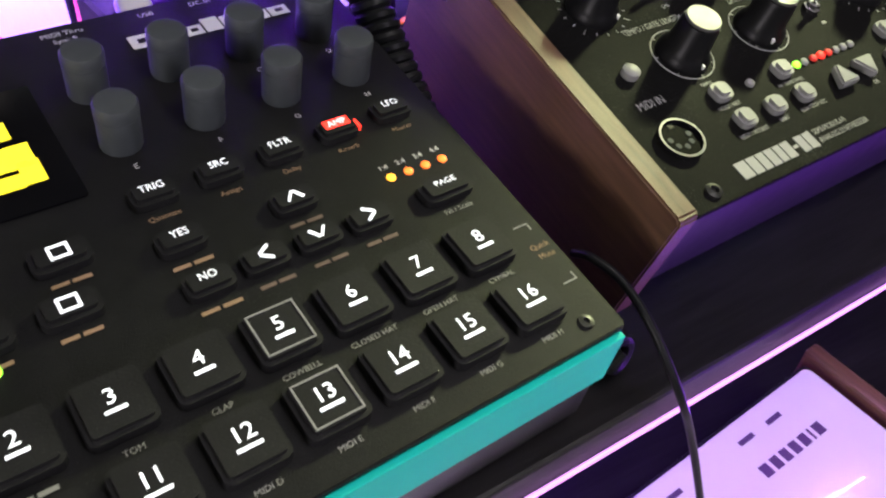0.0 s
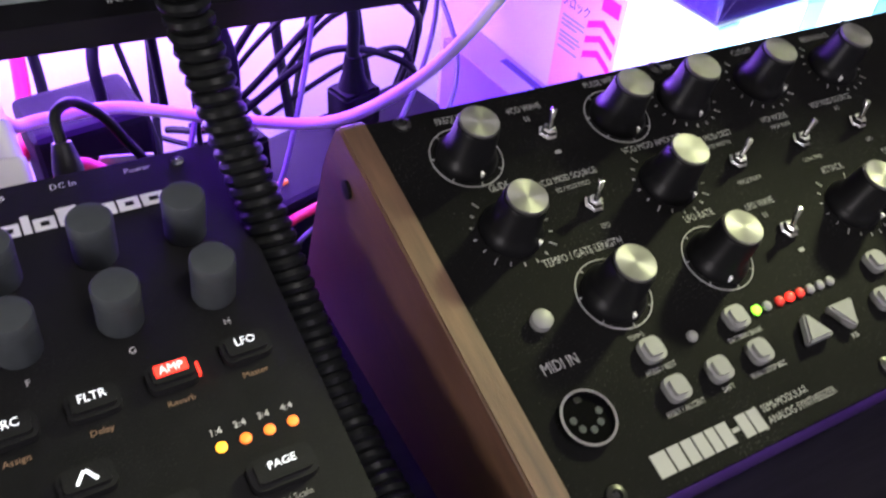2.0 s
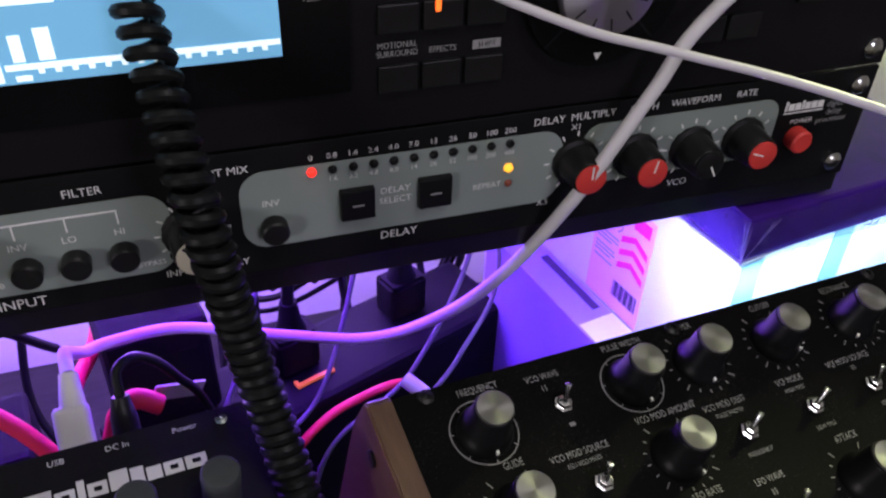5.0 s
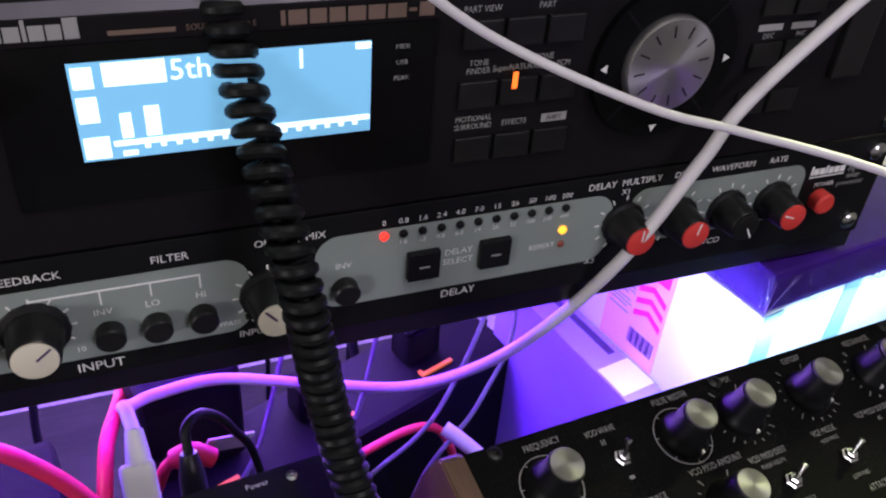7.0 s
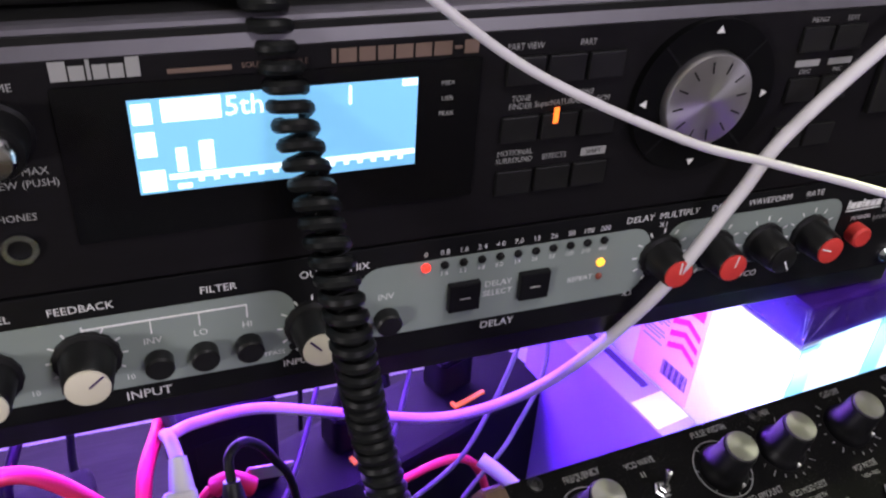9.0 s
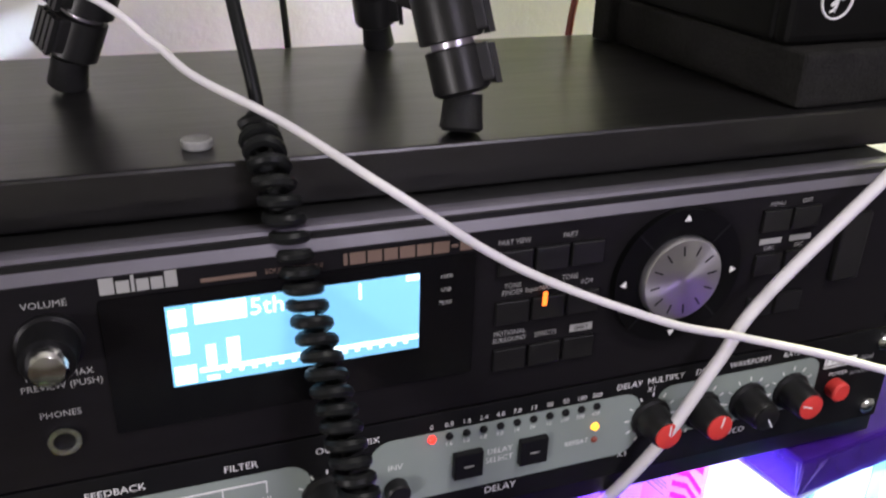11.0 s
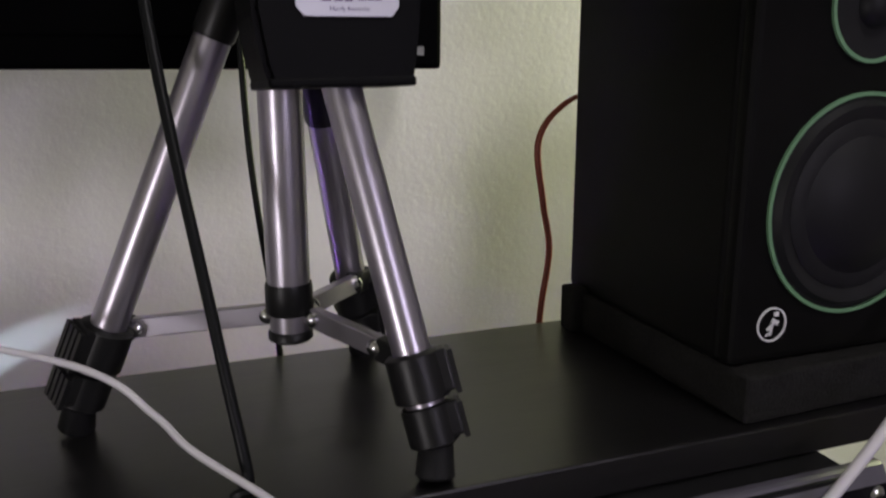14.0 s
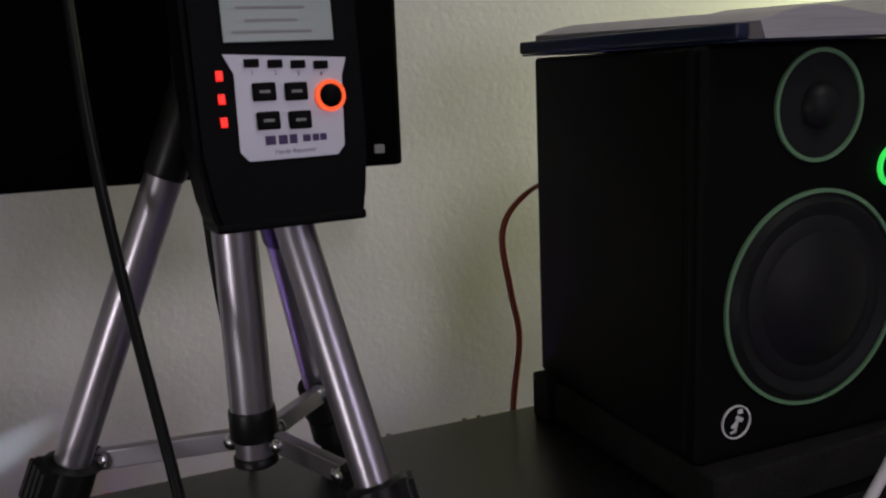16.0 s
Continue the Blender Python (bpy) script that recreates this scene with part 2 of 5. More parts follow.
def prism(poly, z0, z1, bevel=0.0):
    """An outline in x, y raised from z0 to z1."""
    bm = bmesh.new()
    f = bm.faces.new([bm.verts.new((x, y, z0)) for x, y in poly])
    r = bmesh.ops.extrude_face_region(bm, geom=[f])
    vs = [g for g in r["geom"] if isinstance(g, bmesh.types.BMVert)]
    bmesh.ops.translate(bm, verts=vs, vec=(0, 0, z1 - z0))
    bmesh.ops.recalc_face_normals(bm, faces=bm.faces[:])
    if bevel:
        bmesh.ops.bevel(bm, geom=bm.edges[:], offset=bevel, segments=2, affect="EDGES")
    return bm


def round_rect(x0, x1, y0, y1, r, n=5):
    pts = []
    for cx, cy, a in ((x1 - r, y1 - r, 0), (x0 + r, y1 - r, 90), (x0 + r, y0 + r, 180), (x1 - r, y0 + r, 270)):
        pts += [(cx + r * math.cos(radians(a + 90 * i / n)), cy + r * math.sin(radians(a + 90 * i / n))) for i in range(n + 1)]
    return pts


def lathe(profile, n=32, x=0.0, y=0.0, z=0.0, flutes=0, depth=0.0):
    """A turned body about local z from rows of radius, height."""
    bm = bmesh.new()
    rings = []
    for r, h in profile:
        ring = []
        for i in range(n):
            a = 2 * math.pi * i / n
            q = r - (depth if flutes and i % 2 else 0)
            ring.append(bm.verts.new((x + q * math.cos(a), y + q * math.sin(a), z + h)))
        rings.append(ring)
    for a, b in zip(rings, rings[1:]):
        for i in range(n):
            bm.faces.new((a[i], a[(i + 1) % n], b[(i + 1) % n], b[i]))
    bm.faces.new(rings[0][::-1])
    bm.faces.new(rings[-1])
    return bm


def annulus(r0, r1, z0, z1, n=40, x=0.0, y=0.0):
    bm = bmesh.new()
    prof = [(r0, z0), (r1, z0), (r1, z1), (r0, z1)]
    rings = [[bm.verts.new((x + r * math.cos(2 * math.pi * i / n), y + r * math.sin(2 * math.pi * i / n), z)) for i in range(n)] for r, z in prof]
    for k in range(4):
        a, b = rings[k], rings[(k + 1) % 4]
        for i in range(n):
            bm.faces.new((a[i], a[(i + 1) % n], b[(i + 1) % n], b[i]))
    bmesh.ops.recalc_face_normals(bm, faces=bm.faces[:])
    return bm


def smooth_path(pts, per=10):
    pts = [Vector(p) for p in pts]
    ext = [2 * pts[0] - pts[1]] + pts + [2 * pts[-1] - pts[-2]]
    out = []
    for i in range(len(pts) - 1):
        p0, p1, p2, p3 = ext[i:i + 4]
        for k in range(per):
            f = k / per
            out.append(0.5 * ((2 * p1) + (p2 - p0) * f + (2 * p0 - 5 * p1 + 4 * p2 - p3) * f * f + (3 * p1 - p0 - 3 * p2 + p3) * f ** 3))
    return out + [pts[-1]]


def tube(path, radius, n=10, taper=None, bm=None):
    bm = bm or bmesh.new()
    rings = []
    up = Vector((0.3, 0.2, 1)).normalized()
    for i, p in enumerate(path):
        d = (path[min(i + 1, len(path) - 1)] - path[max(i - 1, 0)]).normalized()
        s = d.cross(up)
        if s.length < 1e-3:
            s = d.cross(Vector((1, 0, 0)))
        s.normalize()
        up = s.cross(d).normalized()
        r = radius if taper is None else taper(i / (len(path) - 1))
        rings.append([bm.verts.new(p + r * (math.cos(2 * math.pi * k / n) * s + math.sin(2 * math.pi * k / n) * up)) for k in range(n)])
    for a, b in zip(rings, rings[1:]):
        for i in range(n):
            bm.faces.new((a[i], a[(i + 1) % n], b[(i + 1) % n], b[i]))
    bm.faces.new(rings[0][::-1])
    bm.faces.new(rings[-1])
    return bm


def coil_path(path, radius, pitch, per=14):
    """A helix of that radius about a smooth path."""
    out, phase = [], 0.0
    up = Vector((0, -1, 0.3)).normalized()
    dense = []
    for a, b in zip(path, path[1:]):
        for k in range(8):
            dense.append(a.lerp(b, k / 8))
    last = dense[0]
    acc = 0.0
    step = pitch / per
    for i, p in enumerate(dense[1:-1], 1):
        acc += (p - last).length
        step = pitch / per * (1.1 - 0.38 * min(1.0, max(0.0, (i / len(dense) - 0.3) / 0.3)))
        last = p
        d = (dense[i + 1] - dense[i - 1]).normalized()
        s = d.cross(up).normalized()
        up = s.cross(d).normalized()
        while acc >= step:
            acc -= step
            phase += 2 * math.pi / per
            out.append(p - d * acc + radius * (math.cos(phase) * s + math.sin(phase) * up))
    return out


def words(s, size, material, parent, x, y, z=0.0, align="CENTER", turn=0.0, squash=1.0, name="lettering", rise=0.00012):
    cu = bpy.data.curves.new("lettering", "FONT")
    cu.body, cu.size, cu.align_x, cu.align_y, cu.resolution_u = s, size, align, "CENTER", 2
    tmp = bpy.data.objects.new("lettering", cu)
    scene.collection.objects.link(tmp)
    me = bpy.data.meshes.new_from_object(tmp.evaluated_get(bpy.context.evaluated_depsgraph_get()))
    bpy.data.objects.remove(tmp)
    bpy.data.curves.remove(cu)
    me.materials.clear()
    me.materials.append(material)
    ob = new(name, me)
    ob.parent = parent
    ob.matrix_basis = pose(x, y, z + rise, 0, 0, turn) @ Matrix.Diagonal((squash, 1, 1, 1))
    return ob


def bar(w, h, material, parent, x, y, z=0.0, name="print_bar", turn=0.0):
    ob = part(name, box(-w / 2, w / 2, -h / 2, h / 2, 0, 0.0002), material, parent)
    ob.matrix_basis = pose(x, y, z, 0, 0, turn)
    return ob


def dashes(w, material, parent, x, y):
    """Two small words too fine to read, as bars."""
    bar(w * 0.42, 0.0011, material, parent, x - w * 0.27, y)
    bar(w * 0.46, 0.0011, material, parent, x + w * 0.25, y)


def structure(name, bm, material, label):
    return tagged(link(name, bm, material), label, "structure", kind="structure")


# ---------------- the room ----------------
structure("wall_north", box(-1.6, 2.2, 0.64, 0.74, -0.8, 1.75), M_WALL, "off-white painted wall with a rough roller texture")
structure("wall_west", box(-1.7, -1.6, -2.2, 0.74, -0.8, 1.75), M_WALL, "off-white painted side wall")
structure("wall_east", box(2.2, 2.3, -2.2, 0.74, -0.8, 1.75), M_WALL, "off-white painted side wall")
structure("wall_south", box(-1.7, 2.3, -2.3, -2.2, -0.8, 1.75), M_WALL, "off-white painted wall behind the desk")
structure("ceiling", box(-1.7, 2.3, -2.3, 0.74, 1.75, 1.8), M_WALL, "plain white ceiling")
structure("floor", box(-1.7, 2.3, -2.3, 0.74, -0.85, -0.8), M_FLOOR, "brown wooden floor in the dark")

# desk that carries everything
desk = thing("desk", pose(0, 0, 0), "black wood-grain desk under the stacked music gear", "desk")
part("desk_top", box(-0.7, 1.2, -0.16, 0.62, -0.08, -0.05, 0.002), M_DESK, desk)
leg = part("leg", box(-0.03, 0.03, -0.03, 0.03, -0.8, -0.08, 0.003), M_DESK, desk)
leg.matrix_basis = pose(-0.62, -0.1, 0)
for x, y in ((1.12, -0.1), (-0.62, 0.56), (1.12, 0.56)):
    again(leg, desk, pose(x, y, 0))

# raised tier for the two instruments
tier = thing("keyboard_tier", pose(0.27, 0.148, 0.12, 0, 0, 4.0), "raised black wooden tier lit purple along its front edge", "stand")
part("board", box(-0.45, 0.5, 0.0, 0.165, -0.015, 0.0, 0.0015), M_DESK, tier)
up = part("upright", box(-0.008, 0.008, 0.02, 0.155, -0.17, -0.015), M_DESK, tier)
up.matrix_basis = pose(-0.43, 0, 0)
again(up, tier, pose(0.48, 0, 0))
part("led_strip", box(-0.30, 0.10, -0.0018, -0.0005, -0.0145, -0.0133), M_STRIP, tier, "glowing purple light strip")

# ---------------- drum machine ----------------
drum = thing("drum_machine", pose(0.1859, 0.1491, 0.1702, 6.8, 3.0, 7.1), "black drum machine with lit numbered keys and grey knobs", "drum machine")
part("case", prism([(-0.169, -0.0055), (0.009, -0.0055), (0.0155, 0.169), (-0.169, 0.169)], -0.045, -0.0022, 0.0008), M_PLAST, drum)
part("top_panel", prism([(-0.1695, -0.006), (0.0085, -0.006), (0.0098, -0.0045), (0.0160, 0.1690), (0.0150, 0.1695), (-0.1695, 0.1695)], -0.002, 0.0, 0.0004), M_PANEL, drum)
# added strip that stands for the cyan reflection; no lamp here
part("front_strip", box(-0.166, 0.0085, -0.0078, -0.0057, -0.0225, -0.0025, 0.0004), M_TEAL, drum, "turquoise light on the front edge, put in as a glowing strip")
fa = part("foot", lathe([(0.006, 0), (0.007, 0.002), (0.007, 0.0055)], 20), M_RUBBER, drum)
fa.matrix_basis = pose(-0.155, 0.008, -0.0505)
again(fa, drum, pose(0.0, 0.008, -0.0505))
fb = part("rear_foot", lathe([(0.006, 0), (0.007, 0.002), (0.007, 0.0235)], 20), M_RUBBER, drum)
fb.matrix_basis = pose(-0.155, 0.155, -0.0685)
again(fb, drum, pose(0.0, 0.155, -0.0685))
part("screen", prism(round_rect(-0.158, -0.0915, 0.096, 0.144, 0.001), 0.0002, 0.0009), M_GLASS, drum, "dark screen glass")
for i, (x0, x1, y0, y1) in enumerate([(-0.135, -0.102, 0.124, 0.131), (-0.130, -0.099, 0.112, 0.121), (-0.135, -0.104, 0.105, 0.110), (-0.104, -0.0985, 0.1055, 0.114)]):
    part("display_segment", box(x0, x1, y0, y1, 0.0009, 0.0012), M_OLED, drum, "glowing yellow display digits")


def key_mesh(w, d, h):
    bm = prism(round_rect(-w / 2, w / 2, -d / 2, d / 2, 0.0022, 4), 0, h)
    top = [f for f in bm.faces if f.normal.z > 0.9]
    bmesh.ops.bevel(bm, geom=[e for f in top for e in f.edges], offset=0.0012, segments=2, affect="EDGES")
    return bm


trig = part("trig_key", key_mesh(0.0158, 0.0158, 0.0042), M_RUBBER, drum, "", True)
under = ["", "", "TOM", "CLAP", "COWBELL", "CLOSED HAT", "OPEN HAT", "CYMBAL", "MIDI A", "MIDI B", "MIDI C", "MIDI D", "MIDI E", "MIDI F", "MIDI G", "MIDI H"]
for i in range(16):
    x = -0.0106 - 0.0198 * (7 - i % 8)
    y = 0.0332 if i < 8 else 0.0116
    k = trig if i == 0 else again(trig, drum, pose(0, 0, 0))
    k.matrix_basis = pose(x, y, 0.0)
    lit = M_KEYLIT
    words(str(i + 1), 0.0057, lit, k, 0, 0.0012, 0.0043, name="numeral")
    part("underline", box(-0.0024 if i < 9 else -0.003, 0.0024 if i < 9 else 0.003, -0.0027, -0.0019, 0.0043, 0.0045), lit, k)
    if i in (4, 12):
        bm = bmesh.new()
        for a, b, c, d in ((-0.0062, 0.0062, 0.0058, 0.0062), (-0.0062, 0.0062, -0.0062, -0.0058), (-0.0062, -0.0058, -0.0058, 0.0058), (0.0058, 0.0062, -0.0058, 0.0058)):
            box(a, b, c, d, 0.0043, 0.0045, bm=bm)
        part("key_outline", bm, M_PRINTG, k)
    if under[i]:
        words(under[i], 0.0022, M_PRINTG, drum, x, y - 0.0107)
    else:
        dashes(0.009, M_PRINTG, drum, x, y - 0.0107)

small = part("function_key", key_mesh(0.0125, 0.0078, 0.0036), M_RUBBER, drum, "", True)
keys = [("TRIG", -0.0777, 0.0882, "Quantize"), ("SRC", -0.0588, 0.0888, "Assign"), ("FLTR", -0.0402, 0.0891, "Delay"), ("AMP", -0.0212, 0.0898, "Reverb"), ("LFO", -0.0020, 0.0908, "Master"),
        ("YES", -0.0780, 0.0704, ""), ("NO", -0.0777, 0.0549, ""), ("PAGE", -0.0061, 0.0554, "Fill / Scale")]
for i, (s, x, y, sub) in enumerate(keys):
    k = small if i == 0 else again(small, drum, pose(0, 0, 0))
    k.matrix_basis = pose(x, y, 0)
    if s == "PAGE":
        k.matrix_basis = pose(x, y, 0) @ Matrix.Diagonal((1.3, 1.1, 1, 1))
    words(s, 0.0025 if s == "PAGE" else 0.0034, M_KEYLIT, k, 0, 0.0006, 0.0037, squash=0.9)
    if s == "AMP":
        part("lit_window", box(-0.0040, 0.0040, -0.0010, 0.0024, 0.0036, 0.00365), M_REDLIT, k)
        part("glow_edge", box(0.0058, 0.0064, -0.003, 0.0005, 0.0012, 0.003), M_REDLIT, k)
    if sub:
        words(sub, 0.0024, M_PRINTO if s != "PAGE" else M_PRINTG, drum, x, y - 0.0072)
    else:
        dashes(0.011, M_PRINTO, drum, x, y - 0.0072)
for s, x, y, t in (("up", -0.0463, 0.0700, 0), ("left", -0.0624, 0.0554, 90), ("down", -0.0471, 0.0554, 180), ("right", -0.0316, 0.0552, 270)):
    k = again(small, drum, pose(x, y, 0))
    bm = bmesh.new()
    for sx in (-1, 1):
        r = bmesh.ops.create_cube(bm, size=1)
        bmesh.ops.transform(bm, verts=r["verts"], matrix=pose(sx * 0.0012, 0, 0.0038, 0, 0, -sx * 56) @ Matrix.Diagonal((0.0036, 0.0007, 0.0003, 1)))
    ch = part("chevron", bm, M_KEYLIT, k)
    ch.matrix_basis = pose(0, 0, 0, 0, 0, t)
    dashes(0.010, M_GOLD, drum, x, y - 0.0072)
for x, y in ((-0.1083, 0.0625), (-0.1050, 0.0783), (-0.128, 0.0625), (-0.128, 0.078)):
    k = again(small, drum, pose(x, y, 0))
    k.matrix_basis = pose(x, y, 0) @ Matrix.Diagonal((1.15, 1.1, 1, 1))
    bm = bmesh.new()
    for a, b, c, d in ((-0.0022, 0.0022, 0.0014, 0.002), (-0.0022, 0.0022, -0.002, -0.0014), (-0.0022, -0.0016, -0.0014, 0.0014), (0.0016, 0.0022, -0.0014, 0.0014)):
        box(a, b, c, d, 0.0037, 0.0039, bm=bm)
    part("icon", bm, M_KEYLIT, k)
    dashes(0.010, M_PRINTO, drum, x, y - 0.0072)
part("record_lamp", lathe([(0.002, 0), (0.0018, 0.0008)], 16, -0.128, 0.0545, 0), M_GREENL, drum, "green lit lamp")
for i in range(4):
    x = -0.0168 + 0.006 * i
    part("page_lamp", lathe([(0.0014, 0), (0.0014, 0.0004), (0.0007, 0.0008)], 16, x, 0.0668, 0), M_YELLOW if i == 0 else M_ORANGE, drum, "glowing yellow lamp" if i == 0 else "orange lamp", True)
    words("%d:4" % (i + 1), 0.0026, M_PRINT, drum, x, 0.0712)
knob = part("knob", lathe([(0.0057, 0), (0.0059, 0.0005), (0.0059, 0.0108), (0.0057, 0.0110), (0.0060, 0.0113), (0.0060, 0.0142), (0.0055, 0.0150), (0.0043, 0.0152)], 40), M_KNOBG, drum, "matt grey knob", True)
for i in range(8):
    x, y = -0.0770 + 0.0246 * (i % 4), 0.1355 if i < 4 else 0.1115
    k = knob if i == 0 else again(knob, drum, pose(0, 0, 0))
    k.matrix_basis = pose(x, y, 0)
    words("ABCDEFGH"[i], 0.0027, M_PRINT, drum, x, y - 0.0103)
# maker's mark drawn as plain blocks
cursor = -0.058
for w, h in ((0.0075, 0.0065), (0.0058, 0.0048), (0.0022, 0.007), (0.0058, 0.0048), (0.0056, 0.007), (0.0040, 0.0062), (0.0046, 0.0048), (0.0060, 0.0048), (0.0066, 0.0048)):
    bar(w, h, M_PRINT, drum, cursor + w / 2, 0.1490 + h / 2, name="mark_block")
    if h < 0.0069 and w > 0.005:
        bar(w * 0.4, h * 0.32, M_PANEL, drum, cursor + w * 0.52, 0.1490 + h * 0.5, 0.0002, name="mark_gap")
    cursor += w + 0.0007
for s, x in (("Power", -0.0085), ("DC In", -0.0297), ("USB", -0.0480), ("MIDI Thru", -0.0745), ("MIDI Out", -0.1010)):
    words(s, 0.003, M_PRINT, drum, x, 0.1648)
for s, x in (("Sync B", -0.0745), ("Sync A", -0.1010)):
    words(s, 0.0028, M_PRINT, drum, x, 0.1612)
for x, y in ((0.0, 0.0), (0.0035, 0.1642)):
    part("screw", lathe([(0.0022, 0), (0.0021, 0.0006), (0.0009, 0.0008), (0.0008, 0.0002)], 18, x, y, 0), M_CHROME if y > 0.1 else M_PLAST, drum, "", True)
for s, y in (("Quick", 0.0262), ("Mute", 0.0228)):
    words(s, 0.0026, M_PRINTO, drum, 0.0058, y)
for y, dy in ((0.0345, -0.0025), (0.0125, 0.0025)):
    part("bracket_mark", box(0.0030, 0.0078, y - 0.0002, y + 0.0002, 0, 0.0002), M_PRINTG, drum)
    part("bracket_mark", box(0.0074, 0.0078, min(y, y + dy), max(y, y + dy), 0, 0.0002), M_PRINTG, drum)

# ---------------- analogue synthesizer ----------------
syn = thing("analogue_synthesizer", pose(0.2449, 0.1694, 0.1763, 14.2, 2.5, 5.9), "black analogue synthesizer with walnut sides and silver-capped knobs", "synthesizer")
part("case", box(-0.0105, 0.2925, -0.0048, 0.1240, -0.036, -0.0022, 0.0006), M_PLAST, syn)
part("panel", prism(round_rect(-0.0112, 0.2930, -0.0052, 0.1245, 0.0008), -0.002, 0.0, 0.0003), M_MPANEL, syn)


def cheek(x0):
    prof = [(-0.0056, -0.050), (-0.0056, 0.0006), (-0.004, 0.0022), (0.1235, 0.0022), (0.1255, 0.0008), (0.1285, -0.012), (0.1300, -0.022), (0.1300, -0.087)]
    bm = prism(prof, 0, 0.0085, 0.0007)
    bmesh.ops.transform(bm, verts=bm.verts[:], matrix=Matrix(((0, 0, 1, x0), (1, 0, 0, 0), (0, 1, 0, 0), (0, 0, 0, 1))))
    bmesh.ops.recalc_face_normals(bm, faces=bm.faces[:])
    return bm


part("wooden_cheek", cheek(-0.0199), M_WOOD, syn, "walnut side panel")
part("wooden_cheek", cheek(0.2932), M_WOOD, syn, "walnut side panel")
part("cheek_screw", lathe([(0.003, 0), (0.003, 0.001), (0.0012, 0.0013)], 16), M_PLAST, syn, "", True).matrix_basis = pose(-0.0200, 0.112, -0.012, 0, -90, 0)

ks = part("knob_skirt", lathe([(0.0094, 0), (0.0094, 0.0012), (0.0084, 0.0032), (0.0073, 0.0048), (0.0065, 0.0140), (0.0062, 0.0146), (0.0040, 0.0147)], 48, flutes=0), M_GLOSS, syn, "glossy black tapered knob", True)
kc = part("knob_cap", lathe([(0.0058, 0.0148), (0.0059, 0.0149), (0.0059, 0.0158), (0.0057, 0.0160)], 40), M_SILVER, ks, "spun silver cap", True)
part("pointer", box(-0.0004, 0.0004, -0.0090, -0.0071, 0.0028, 0.0044), M_PRINT, ks).matrix_basis = pose(0, 0, 0, 8, 0, 0)
knobs = [("FREQUENCY", 0.0136, 0.1046, 1, 0), ("GLIDE", 0.0138, 0.0768, 0, 30), ("TEMPO / GATE LENGTH", 0.0316, 0.0485, 1, 0), ("LFO RATE", 0.0702, 0.0482, 1, -20), ("PULSE WIDTH", 0.0712, 0.1060, 1, 10), ("MIX", 0.0996, 0.1062, 0, 0),
         ("CUTOFF", 0.1345, 0.1056, 0, 40), ("RESONANCE", 0.1720, 0.1046, 0, -30), ("VCO MOD AMOUNT", 0.0724, 0.0774, 0, 20), ("ATTACK", 0.1310, 0.0497, 0, 30), ("DECAY", 0.1610, 0.0497, 0, 0)]
for i, (s, x, y, ring, turn) in enumerate(knobs):
    if i:
        k = again(ks, syn, pose(x, y, 0, 0, 0, turn))
        for c in ks.children:
            again(c, k, c.matrix_basis.copy())
    else:
        k = ks
        k.matrix_basis = pose(x, y, 0, 0, 0, turn)
    words(s, 0.0036, M_PRINTG, syn, x + (0.004 if s != "TEMPO / GATE LENGTH" else -0.001), y + 0.0148, squash=0.72)
    if ring:
        part("dial_ring", annulus(0.0111, 0.01142, 0, 0.0002, 56), M_PRINTG, syn).matrix_basis = pose(x, y, 0)
    for a in range(-150, 151, 20 if not ring else 50):
        r0, r1 = (0.0112, 0.0124) if not ring else (0.0100, 0.0111)
        if not ring and a % 100 == 50:
            r1 = 0.0136
        part("dial_tick", box(-0.00015, 0.00015, -r1, -r0, 0, 0.0002), M_PRINTG, syn).matrix_basis = pose(x, y, 0, 0, 0, a)

sw = part("toggle_switch", lathe([(0.0033, 0), (0.0033, 0.0014), (0.0025, 0.0016), (0.0023, 0.0032), (0.0016, 0.0034)], 6), M_CHROME, syn, "nickel toggle switch")
lv = part("lever", lathe([(0.0009, 0), (0.0010, 0.0025), (0.0013, 0.0052), (0.0012, 0.0060), (0.0006, 0.0063)], 14), M_CHROME, sw, "", True)
lv.matrix_basis = pose(0, 0, 0.0036, -24, 10, 0)
for i, (s, x, y, a, b, tilt) in enumerate([("VCO WAVE", 0.0430, 0.1055, "", "", -24), ("VCO MOD SOURCE", 0.0425, 0.0768, "EG / VCO MOD", "LFO", -24), ("VCO MOD DEST", 0.1010, 0.0770, "PULSE WIDTH", "FREQUENCY", -20), ("VCF MODE", 0.1310, 0.0778, "HIGH PASS", "LOW PASS", -15),
                                           ("VCF MOD SOURCE", 0.1600, 0.0784, "EG", "LFO", -24), ("LFO WAVE", 0.0998, 0.0487, "", "", -24)]):
    if i:
        k = again(sw, syn, pose(x, y, 0))
        again(lv, k, pose(0, 0, 0.0036, tilt, 25 if s in ("VCO MOD DEST", "VCF MODE") else 10, 0))
    else:
        k = sw
        k.matrix_basis = pose(x, y, 0)
    words(s, 0.0034, M_PRINTG, syn, x - 0.002, y + 0.0118, squash=0.72)
    if a:
        words(a, 0.0023, M_PRINTG, syn, x - 0.002, y + 0.0082, squash=0.8)
    for sx in (-1, 1):
        if not a:
            part("wave_mark", box(-0.0012 + sx * 0.0006, -0.0009 + sx * 0.0006, 0.0066, 0.0086, 0, 0.0002), M_PRINTG, syn).matrix_basis = pose(x - 0.002, y, 0)
    if b:
        words(b, 0.0023, M_PRINTG, syn, x, y - 0.0075, squash=0.8)
    else:
        bar(0.002, 0.0012, M_PRINTG, syn, x, y - 0.0072)

